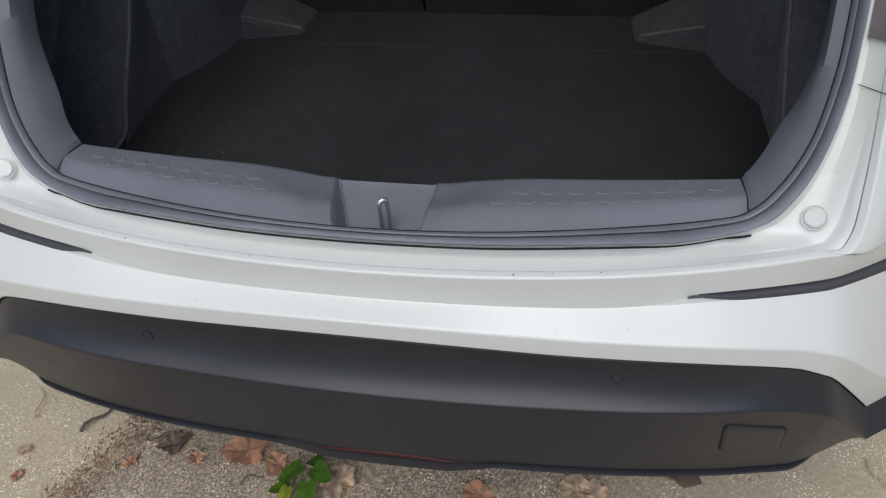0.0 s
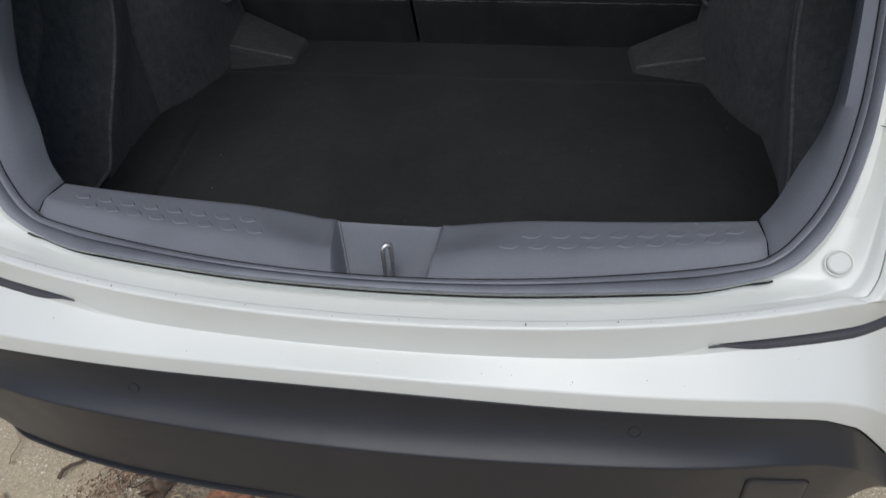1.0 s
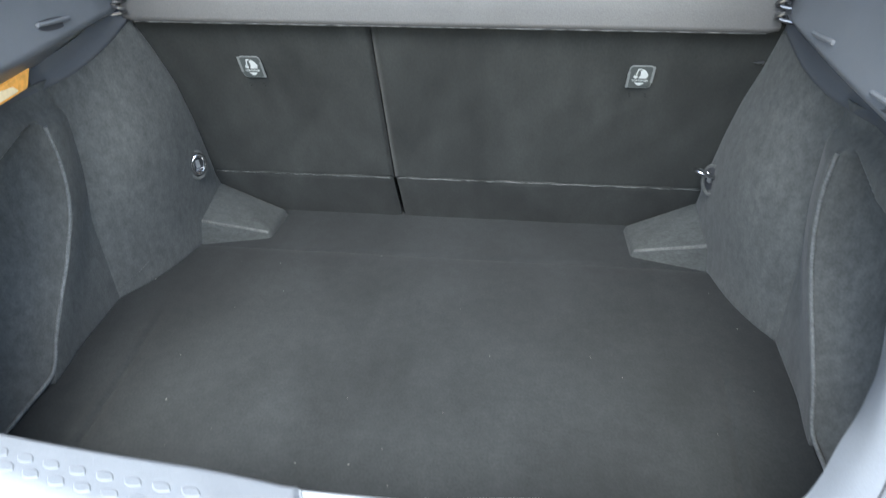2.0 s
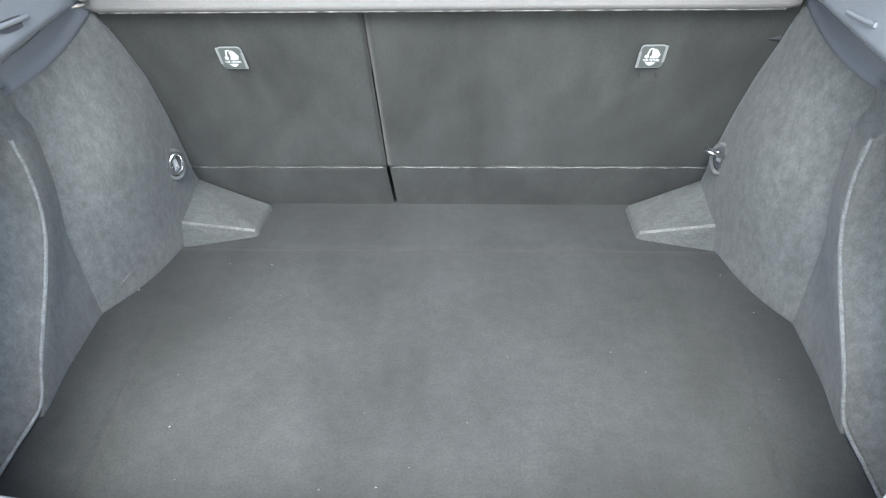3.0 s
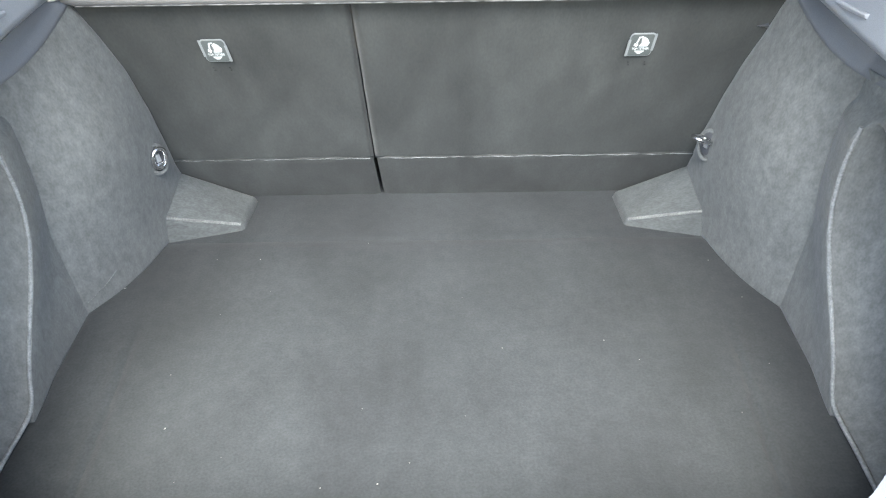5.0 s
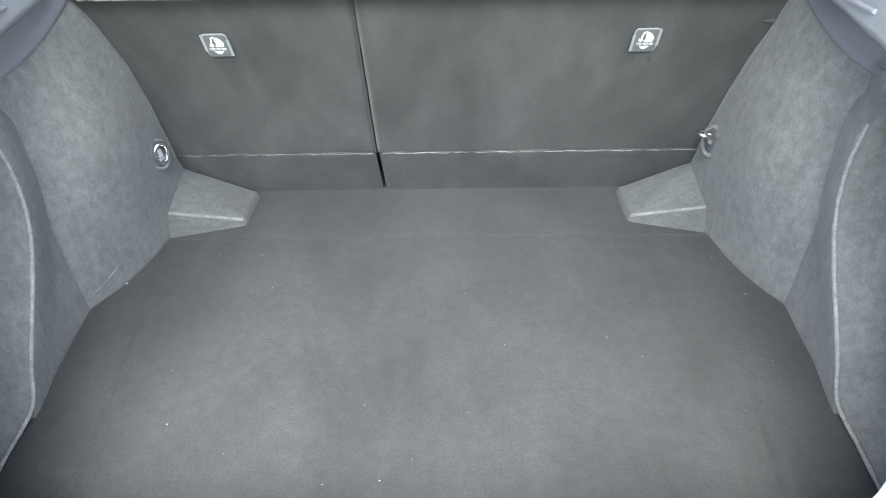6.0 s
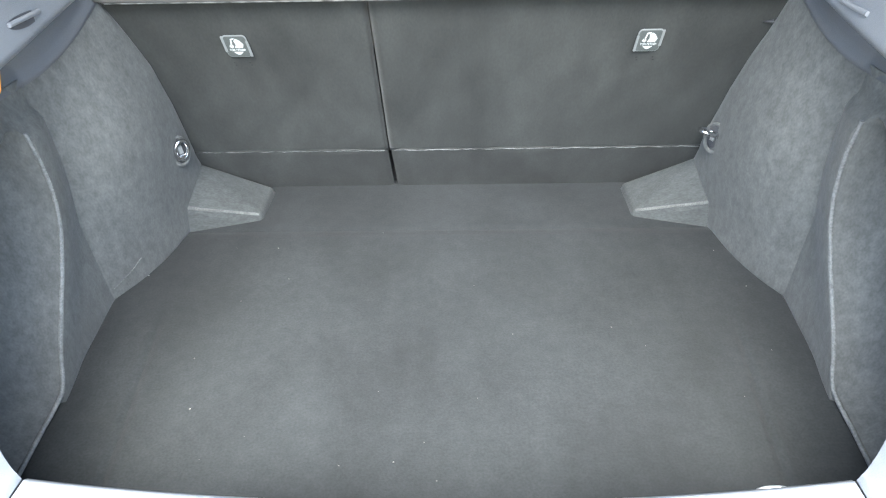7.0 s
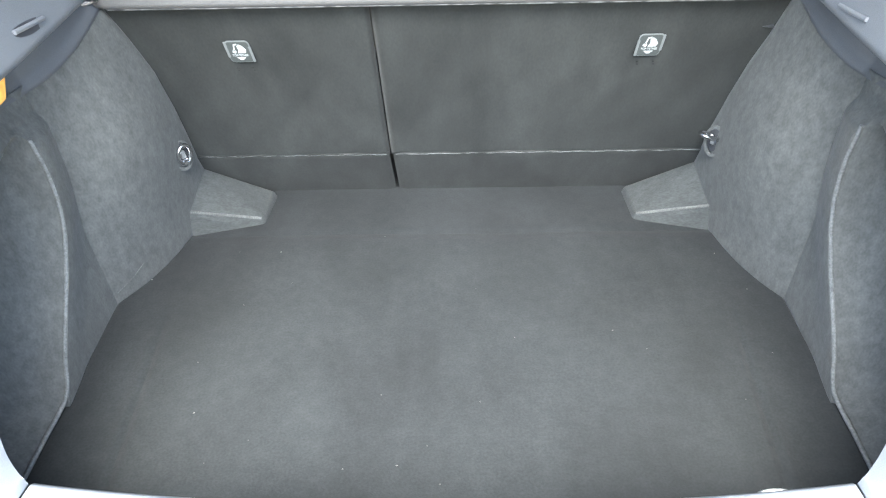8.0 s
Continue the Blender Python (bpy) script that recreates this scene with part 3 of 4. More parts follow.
        for o, e in zip(o_line, e_line):
            if e.x < 0.552 and e.z < 1.2:
                continue
            if e.z > 1.5:
                break
            lip = e + (o - e).normalized() * .0098
            rows.append([flip(v) for v in soft_corners([lip + Vector((0, .006, -.004)), lip, e + Vector((0, -.0008, .0008)), e + Vector((.020, .006, -.004)), Vector((.645, e.y + .055, e.z - .006)), Vector((.76 - .12 * max(0, e.z - 1), e.y + .42, e.z)), Vector((.80 - .12 * max(0, e.z - 1), 1.5, e.z))], [0, .001, .003, .008, .05, .1])])
        sheet("quarter_panel", rows, PAINT, car, "pearl white quarter panel", 0.004, (-m, .3, 0))
        # smoked tail lamp on the pillar
        rows = []
        proud = Vector((-.0022, -.0030, .0012))
        for o, e in zip(o_line, e_line):
            if e.x > .5 and .974 < e.z < 1.24:
                rows.append([flip(v) for v in soft_corners([o.lerp(e, .10), o.lerp(e, .14) + proud, o.lerp(e, .6) + proud, e + proud, e + Vector((.014, -.003, 0)), Vector((.652, e.y + .05, e.z)), Vector((.775, e.y + .37, e.z))], [0, .001, 0, .003, .004, .02])])
        sheet("tail_lamp", rows, SMOKE, car, "smoked grey tail lamp", 0.006, (-m, .3, 0))
        k = min((i for i in range(len(e_line)) if e_line[i].x > .5), key=lambda i: abs(e_line[i].z - .934))
        o, e = o_line[k], e_line[k]
        part("panel_joint", tube_bm([flip(v) for v in (o.lerp(e, .1), o.lerp(e, .55), e + Vector((-.002, -.0012, .0012)), e + Vector((.018, .0045, -.003)))], .0005, 6), GAP, car, "fine joint between the body panels")


build_opening()
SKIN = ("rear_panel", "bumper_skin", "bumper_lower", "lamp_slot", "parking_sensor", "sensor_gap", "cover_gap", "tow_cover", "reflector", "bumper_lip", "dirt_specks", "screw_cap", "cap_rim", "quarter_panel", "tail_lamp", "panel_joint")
# pushes these skin parts outwards from the camera's start point
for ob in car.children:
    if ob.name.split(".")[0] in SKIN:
        place(ob, Matrix.Translation(CAMSTART * -RECESS) @ Matrix.Scale(1 + RECESS, 4) @ ob.matrix_basis)


# ---- sill plate ----
def build_sill():
    plate = thing("sill_plate", "blue-grey plastic boot sill plate with embossed studs", "sill plate")
    n, k = 118, 20
    xs = [-0.4684 + 0.9368 * i / n for i in range(n + 1)]
    pl, pr = -0.069, 0.078
    # the tread, left open over the latch pocket
    for name, sel in (("tread", [x for x in xs if x < pl] + [pl]), ("tread", [pr] + [x for x in xs if x > pr])):
        rows = []
        for x in sel:
            # beside the pocket the edge follows its slanting rim
            at = [pl + .026 * (1 - j / k) if x == pl else pr - .004 * (1 - j / k) if x == pr else x for j in range(k + 1)]
            r = [Vector((at[0], sill_y(at[0], 0), SILLZ - .008))]
            r += [Vector((a, sill_y(a, j / k), sill_z(a, j / k))) for j, a in enumerate(at)]
            r += [Vector((x, sill_y(x, 1) + .005, sill_z(x, 1) - .005)), Vector((x, sill_y(x, 1) + .007, sill_z(x, 1) - .018)), Vector((x, sill_y(x, 1) + .007, .60))]
            rows.append(r)
        sheet(name, rows, TRIM, plate, "", 0.003, (0, 0.3, -1))
    # latch pocket: sloping bed with rounded cheeks, one moulding
    rows = []
    for j in range(35):
        v = j / 34
        left, right = pl + .026 * (1 - v), pr - .004 * (1 - v)
        c1, c2 = .006 + .018 * (1 - v), .005 + .006 * (1 - v)
        xs2 = [left - .003, left] + [left + c1 * k / 8 for k in range(1, 9)]
        xs2 += [left + c1 + (right - left - c1 - c2) * k / 8 for k in range(1, 8)] + [right - c2 * (8 - k) / 8 for k in range(9)] + [right + .003]
        deep = smooth(.03, .10, v)
        r = []
        for x in xs2:
            top = sill_z(left if x < 0 else right, v) - (.0045 if x < left or x > right + .001 else 0)
            low = min(top, sill_z(pl, 1) - .004 - .026 * (1 - v) ** .8)
            wall = smooth(left - .0005, left + c1, x) * (1 - smooth(right - c2, right + .0005, x))
            r.append(Vector((x, sill_y(x, v), top + (low - top) * wall * deep)))
        rows.append(r)
    last = rows[-1]
    rows.append([p + Vector((0, .005, -.005)) for p in last])
    rows.append([p + Vector((0, .007, -.018)) for p in last])
    rows.append([Vector((p.x, p.y + .007, .60)) for p in last])
    rows.insert(0, [p + Vector((0, 0, -.008)) for p in rows[0]])
    sheet("latch_pocket", rows, TRIM, plate, "sloping latch pocket", 0.003, (0, 0.3, -1), 30)
    # fine moulded edge round the bed of the pocket
    def bed(x, v):
        return Vector((x, sill_y(x, v), sill_z(pl, 1) - .0036 - .026 * (1 - v) ** .8))
    vs = [.10 + .9 * j / 20 for j in range(21)]
    rim = [bed(pl + .026 * (1 - v) + .006 + .018 * (1 - v), v) for v in reversed(vs)]
    rim += [bed(-.010 + .060 * j / 6, .09) for j in range(1, 6)]
    rim += [bed(pr - .004 * (1 - v) - .005 - .006 * (1 - v), v) for v in vs]
    part("pocket_edge", tube_bm(soft_corners(rim, [0] * (len(rim) - 2), 4), .0016, 8), TRIM, plate)
    # striker: a bent steel loop
    pts = [(.017, -.098, .725), (.017, -.098, .77), (.017, -.098, .796)] + [(.0215 - .0045 * math.cos(a), -.095 - .003 * math.cos(a), .796 + .006 * math.sin(a)) for a in [math.pi * j / 8 for j in range(1, 8)]] + [(.026, -.092, .793), (.026, -.092, .76), (.026, -.092, .725)]
    part("striker", tube_bm(pts, .0032, 12), STEEL, plate, "bright steel latch striker loop")
    part("striker_foot", box_bm(.005, .039, -.106, -.086, .715, .742, .004), SILVER, plate, "steel striker foot plate")
    # studs
    stud = None
    for m in (-1, 1):
        for v, x0, step, cnt in ((.68, .174 if m < 0 else .193, .0354 if m < 0 else .0349, 8), (.47, .157 if m < 0 else .167, .0346, 8)):
            for i in range(cnt):
                x = m * (x0 + step * i)
                vv = v
                p = Vector((x, sill_y(x, vv), sill_z(x, vv) - .0003))
                if stud is None:
                    bm = bmesh.new()
                    # slanting leaf shape: two tips, two bowed sides
                    bows = [(s * (-.0140 * (1 - t) ** 2 - .0100 * t * (1 - t) + .0140 * t * t), s * (-.0036 * (1 - t) ** 2 + .0300 * t * (1 - t) + .0036 * t * t)) for s in (-1, 1) for t in [k / 9 for k in range(9)]]
                    f = bm.faces.new([bm.verts.new((bx, by, 0)) for bx, by in bows])
                    e = bmesh.ops.extrude_face_region(bm, geom=[f])
                    top = [w for w in e["geom"] if isinstance(w, bmesh.types.BMVert)]
                    for w in top:
                        w.co = Vector((w.co.x * .80, w.co.y * .70, .0011))
                    stud = part("stud", bm, TRIM, plate, sharp=20)
                    ob = stud
                else:
                    ob = new("stud", stud.data)
                    ob.parent = plate
                dy = (sill_z(x, vv + .03) - sill_z(x, vv - .03)) / (sill_y(x, vv + .03) - sill_y(x, vv - .03))
                dx = (sill_z(x + .004, vv) - sill_z(x - .004, vv)) / .008
                up = Vector((-dx, -dy, 1)).normalized()
                side = Vector((1, 0, dx)).normalized()
                lie = Matrix((side, up.cross(side), up)).transposed().to_4x4()
                place(ob, Matrix.Translation(p) @ lie @ pose(0, 0, 0, 0, 0, math.degrees(math.atan(.272 * x))) @ Matrix.Diagonal((m if m < 0 else 1, 1, 1, 1)))
    # pale flecks lying on the tread
    rng = random.Random(8)
    bm = bmesh.new()
    for i in range(26):
        x, v = (rng.uniform(.36, .455), rng.uniform(.86, .97)) if i < 14 else (rng.uniform(.18, .30), rng.uniform(.6, .97)) if i < 18 else (rng.choice((-1, 1)) * rng.uniform(.12, .45), rng.uniform(.3, .95))
        a, n = rng.uniform(-.5, .5), rng.uniform(.0008, .006 if i < 14 else .002)
        p = Vector((x, sill_y(x, v), sill_z(x, v) + .0003))
        d, w = Vector((math.cos(a), math.sin(a), 0)) * n, Vector((-math.sin(a), math.cos(a), 0)) * .00035
        low = [bm.verts.new(p + k) for k in (-d, w, d, -w)]
        top = bm.verts.new(p + Vector((0, 0, .0005)))
        for k in range(4):
            bm.faces.new((low[k], low[(k + 1) % 4], top))
    tagged(part("dust_flecks", bm, LINT, None, "tiny pale dust flecks on the sill plate", smooth=False), category="dust", kind="stuff")


build_sill()


# ---- boot interior ----
FLOOR = 0.60


def floor_half(y):
    return along(((0.0, .606), (0.15, .609), (0.49, .608), (0.60, .575), (0.705, .527), (0.87, .503)), y)


def build_floor():
    rows = []
    ys = [0.005 + 0.70 * i / 70 for i in range(71)]
    for y in ys:
        w = floor_half(y)
        r = []
        for i in range(261):
            u = -1 + 2 * i / 260
            x = u * w
            line = abs(x) - 0.476 - 0.065 * y
            fold = (-0.0042 * math.exp(-(line / 0.006) ** 2) + 0.0017 * math.exp(-((line - 0.012) / 0.008) ** 2)) * (1 - smooth(0.36, 0.50, y))
            edge = -0.0015 * smooth(0.985, 1.0, abs(u)) - 0.007 * smooth(0.672, 0.705, y)
            z = FLOOR + fold + edge + 0.0018 * noise.noise((x * 5, y * 5, 1)) + 0.0007 * noise.noise((x * 22, y * 22, 2))
            r.append((x, y, z))
        rows.append(r)
    mat = sheet("cargo_mat", rows, CARPET, None, "dark grey felt boot floor mat with faint wear", 0.008, (0, 0, -1))
    tagged(mat, category="floor mat")
    rows = []
    for j in range(9):
        y = 0.690 + 0.185 * j / 8
        rows.append([(u * floor_half(y) * 1.02, y, FLOOR - 0.0035) for u in [-1 + 2 * i / 32 for i in range(33)]])
    sheet("floor_strip", rows, CARPET, car, "grey felt strip of floor before the seat backs", 0.006, (0, 0, -1))
    part("floor_pan", box_bm(-.66, .66, .02, 1.6, .45, .585, .01), DARKTRIM, car, "dark boot floor pan")


build_floor()


ARCHTOP = lambda u: 1.030 + .060 * u ** 1.1
ARCHEDGE = {-1: ((.60, .507), (.68, .508), (.79, .504), (.86, .503), (.95, .507), (1.02, .522), (1.076, .538), (1.1, .545)),
            1: ((.60, .507), (.68, .506), (.76, .505), (.805, .510), (.873, .517), (.94, .527), (1.0, .541), (1.052, .550), (1.1, .558))}
FELT = {}


def niche_edge(z):
    return along(((.60, .261), (.62, .275), (.683, .321), (.762, .387), (.818, .423), (.86, .438), (.90, .443), (1.0, .443)), z)


def lean(z):
    """How far the strip beside the niche leans into the boot."""
    return .009 + .017 * smooth(.60, .98, z)


def arch_point(m, u, t):
    """A point of the wheel arch lining: u runs from the side strip to the seat back, t from the floor up."""
    z = .598 + (1.090 - .598) * t
    p = Vector((.606, .492 + .012 * smooth(.8, 1.05, z), z)).lerp(Vector((along(ARCHEDGE[m], z), seat_y(z) - .001, z)), u)
    full = (1 - (1 - u) ** 4.0) * (1 - u ** 2.1) * 1.06
    bulge = full * (.034 + .019 * smooth(.62, .90, z)) * (1 - .62 * smooth(.88, 1.09, z))
    back = .005 * smooth(.96, 1.0, u)
    return Vector((m * (p.x - bulge + back), p.y - bulge * .35 + back * .6, .598 + (ARCHTOP(u) - .598) * t))


def build_sides():
    for m in (-1, 1):
        # flat strip and the recessed niche in one moulded panel; the niche wall turns in sharply behind a rounded rim
        rows = []
        levels = [.598 + .352 * k / 62 for k in range(62)] + [.95 + .05 * k / 44 for k in range(44)] + [1.0 + .036 * k / 8 for k in range(9)]
        steps = (-.011, -.007, -.004, -.002, 0, .001, .002, .0035, .0055, .008, .011, .015, .020, .026, .033, .041, .050, .060, .071, .083, .096)
        for z in levels:
            e = niche_edge(z)
            ys = [.512 + (e + .014 - .512) * k / 14 for k in range(15)] + [e - d for d in steps] + [e - .096 + (.015 - e + .096) * k / 44 for k in range(1, 45)]
            r = []
            for y in ys:
                d = e - y
                top = .990 - .28 * min(.09, max(0, e - .006 - y))
                turn = min(1.0, max(0.0, d / .12))
                wall = math.sqrt(1 - (1 - turn) ** 2) if d > 0 else 0
                inside = 1 - smooth(top - .014, top + .003, z)
                dep = .066 * wall * inside
                dep += -lean(z) * smooth(-.11, -.004, d) * (1 - smooth(.0, .012, d)) * (1 - smooth(.965, 1.0, z))
                dep += -.046 * math.exp(-((d - .150 - .67 * (.885 - z)) / .036) ** 2) * smooth(.66, .78, z) * (1 - smooth(top - .08, top - .01, z))
                dep += .022 * smooth(.988, 1.036, z) * smooth(.50, .44, y)
                dep *= smooth(.598, .645, z) if d > 0 else 1
                r.append((m * (.606 + dep), y, z))
            rows.append(r)
        sheet("side_lining", rows, SIDEFELT, car, "grey felt side lining with a moulded niche", 0.004, (m, 0, 0), 60)
        line = [Vector((.6102 - lean(z), niche_edge(z) + .0005, z)) for z in [.982 - .327 * i / 26 for i in range(27)]]
        for k in range(4):
            line[k].x += .0010 * (4 - k)
        line += [Vector((.5990, .287, .634)), Vector((.6005, .269, .612)), Vector((.603, .235, .6075))] + [Vector((.6045, .21 - .19 * i / 12, .6070)) for i in range(13)]
        for k in range(2):
            line = [line[0]] + [p for a, b in zip(line, line[1:]) for p in (a.lerp(b, .25), a.lerp(b, .75))] + [line[-1]]
        # rim tube in pale felt paints the highlight on the worn niche edge
        part("niche_rim", tube_bm([Vector((m * p.x, p.y, p.z)) for p in line], .0034, 10), WORNLITFELT, car, "worn felt edge of the niche and floor, paler for its highlight")
        # wheel arch lining, bulging towards the boot
        rows = [[arch_point(m, b / 40, a / 48) for b in range(41)] for a in range(49)]
        arch = sheet("arch_lining", rows, SIDEFELT, car, "grey felt wheel arch lining", 0.004, (m, 0, 0), 60)
        felt = FELT[m] = BVHTree.FromPolygons([v.co for v in arch.data.vertices], [p.vertices for p in arch.data.polygons])
        if m < 0:
            # pale scuffs where loads have rubbed the felt
            for ends, r in ((((-.601, .497, .622), (-.588, .532, .633), (-.572, .560, .648)), .0007), (((-.560, .600, .712), (-.556, .606, .702)), .0005)):
                pts = [Vector(a).lerp(Vector(b), k / 5) for a, b in zip(ends, ends[1:]) for k in range(6)]
                part("scuff", tube_bm([felt.find_nearest(p)[0] + Vector((.0004, -.0002, 0)) for p in pts], r, 5), EDGEFELT, car, "pale scuff in the felt")
        # recessed band under the upper trim, its darker grey standing for the lip's shade
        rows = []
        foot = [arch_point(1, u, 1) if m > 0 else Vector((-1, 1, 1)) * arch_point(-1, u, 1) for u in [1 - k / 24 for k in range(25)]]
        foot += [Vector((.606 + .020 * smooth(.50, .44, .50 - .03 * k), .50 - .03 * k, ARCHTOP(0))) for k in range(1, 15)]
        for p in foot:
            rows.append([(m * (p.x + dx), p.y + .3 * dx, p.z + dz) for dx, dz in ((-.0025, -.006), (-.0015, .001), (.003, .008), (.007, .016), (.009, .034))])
        sheet("shadow_band", rows, BAND, car, "band below the upper trim, coloured dark for its shade", 0.003, (m, 0, 0))
        # upper trim with an overhanging lip
        rows = []
        for b in range(41):
            y = .72 - .60 * b / 40
            x = along(((.10, .545), (.35, .540), (.60, .540), (.70, .556)), y)
            zl = along(((.1, 1.112), (.45, 1.107), (.60, 1.108), (.72, 1.094)), y)
            u = min(1, max(0, (y - .49) / .20))
            xb = .612 - .050 * u - .0075 * math.sin(math.pi * u)
            prof = [Vector((max(xb, x + .008), y, ARCHTOP(u) + .030)), Vector((x + .006, y, zl - .004)), Vector((x, y, zl + .004)), Vector((x + .010, y, zl + .045)), Vector((x + .026, y, zl + .10)), Vector((x + .05, y, zl + .20)), Vector((x - .01, y + .02, zl + .38))]
            rows.append([(m * v.x, v.y, v.z) for v in soft_corners(prof, [0, .003, .006, .02, .03, .03])])
        sheet("upper_trim", rows, TRIM, car, "blue-grey plastic upper side trim", 0.004, (m, 0, 0))
        # finger slots, a pale bar across a flat lens coloured dark for the recess shade
        for y, z, long in ((.463, 1.141 if m < 0 else 1.133, .037), (.245, 1.134, .040))[:1 if m < 0 else 2]:
            M = Matrix.Translation((m * .5470, y + .021, z - .007)) @ pose(0, 0, 0, 0, 0, -90 * m) @ pose(0, 0, 0, -13, -8 * m, 0)
            n = 12
            lens = [(long * math.cos(math.pi * k / n), .006 * math.sin(math.pi * k / n) ** .8) for k in range(n + 1)]
            rim = lens + [(a, -1.9 * b) for a, b in lens[-2:0:-1]]
            place(part("trim_slot", outline_bm(rim, .003), SLOTGREY, car, "finger slot, coloured dark for its shade", smooth=False), M @ pose(0, .0008, 0, 90))
            bar = [Vector((long * (k / 6 - 1), -.0035 - .002 * math.sin(math.pi * k / 12), .0)) for k in range(13)]
            place(part("slot_ledge", tube_bm(bar, .0034, 8), POCKET, car, "pale ledge of the finger slot"), M)


def seat_y(z):
    return along(((.58, .861), (.72, .793), (1.07, .688), (1.30, .62)), z)


build_sides()


def build_corner_boxes():
    for m in (-1, 1):
        a, b, c, d = Vector((.530, .700, .653)), Vector((.384, .732, .609)), Vector((.378, .826, .612)), Vector((.530, .802, .701))
        foot = Vector((.535, .686, .585)), Vector((.380, .727, .585)), Vector((.372, .835, .585))
        corners = [a, b, c, d, foot[0], foot[1], foot[2], Vector((.535, .835, .585)), Vector((.535, .802, .701))]
        part("corner_box", hull_bm([Vector((m * p.x, p.y, p.z)) for p in corners], .0075, 4), BOXFELT, car, "felt-covered box in the corner of the floor", sharp=60)
        edge = [Vector((m * .528, .7052, .6492)), Vector((m * .523, .7058, .6482)), Vector((m * .457, .7197, .6284)), Vector((m * .398, .7322, .6105)), Vector((m * .390, .7352, .6070))]
        # pale tube also stands for the highlight on the box's front edge
        part("box_edge", tube_bm(edge, .0036, 8), EDGEFELT, car, "worn felt edge, paler for its highlight")


build_corner_boxes()


def oval(w, h, n=28):
    return [(w * math.cos(2 * math.pi * j / n), h * math.sin(2 * math.pi * j / n)) for j in range(n)]


def build_rings():
    for m, y, z, fold in ((-1, .715, .782, 12), (1, .728, .786, 72)):
        on = FELT[m].ray_cast(Vector((0, y, z)), Vector((m, 0, 0)))[0]
        out = Vector((-.84 * m, -.53, .12)).normalized()
        side = Vector((0, 0, 1)).cross(out).normalized()
        lie = Matrix((side, out.cross(side), out)).transposed().to_4x4()
        base = part("tie_down_plate", outline_bm(oval(.0135, .0205), .003, .001), DARKTRIM, car, "dark oval tie-down plate")
        place(base, Matrix.Translation(on) @ lie @ Matrix.Scale(1.15, 4))
        place(part("felt_collar", tube_bm([(1.25 * x, 1.2 * y - .004, 0) for x, y in oval(.0135, .0205) + [(.0135, 0)]], .0034, 8), SIDEFELT, base, "felt collar round the recess"), pose(0, 0, .001))
        loop = [(x, y + .015, 0) for x, y in oval(.0125, .0175) + [(.0125, 0)]]
        r = part("tie_down_ring", tube_bm(loop, .0036, 10), CHROME, base, "chrome tie-down ring")
        place(r, pose(0, -.015 if m < 0 else .006, .006, fold))
        part("ring_post", tube_bm([(-.010, -.012 if m < 0 else .004, .004), (0, -.012 if m < 0 else .004, .008), (.010, -.012 if m < 0 else .004, .004)], .0036, 10), CHROME, base, "chrome hinge of the ring")
        part("ring_stop", box_bm(-.004, .004, -.008, .006, .002, .007, .0015), STEEL, base, "bright stop behind the ring")


build_rings()


# ---- seat backs ----
def build_seats():
    spans = (("rear_seat_back", -.60, -.1137), ("rear_seat_back", -.1113, .60))
    for name, x0, x1 in spans:
        seat = thing(name, "narrow charcoal felt rear seat back, upright" if x0 < -.5 else "wide charcoal felt rear seat back, upright", "car seat", "rear seat backs")
        rows = []
        for a in range(41):
            z = .722 + (1.088 - .722) * a / 40
            r = []
            for b in range(49):
                x = x0 + (x1 - x0) * b / 48
                e = min(x - x0, x1 - x)
                y = seat_y(z) + .003 * (1 - smooth(0, .0035, e)) + .0022 * noise.noise((x * 6, z * 6, 3)) + .001 * noise.noise((x * 17, z * 14, 8)) + .0022 * noise.noise(((x - z) * 20, (x + z) * 4, 4)) * smooth(0, .05, e)
                r.append((x, y, z))
            rows.append(r)
        sheet("backrest", rows, SEATFELT, seat, "", .06)
        f0, f1 = (x0, x1 - .0012) if x0 < -.5 else (x0 + .0034, x1)
        rows = []
        for a in range(13):
            z = .585 + (.726 - .585) * a / 12
            r = []
            for b in range(49):
                x = f0 + (f1 - f0) * b / 48
                e = min(x - f0, f1 - x)
                r.append((x, seat_y(z) - .004 + .006 * (1 - smooth(0, .008, e)) + .001 * noise.noise((x * 8, z * 8, 5)), z - .003 * (1 - smooth(0, .008, e)) * (a / 12)))
            rows.append(r)
        flap = sheet("hinge_flap", rows, SEATFELT, seat, "felt hinge flap at the foot of the seat back", .005)
        pts = [(f0 + .006 + (f1 - f0 - .012) * b / 90, seat_y(.726) - .0045 + .0003 * math.sin(b * 2.3), .7263 + .0007 * math.sin(b * .7) + .0004 * math.sin(b * 2.9)) for b in range(91)]
        part("flap_hem", tube_bm(pts, .0006 if x0 < -.5 else .0009, 6), HEM, flap, "pale hem")


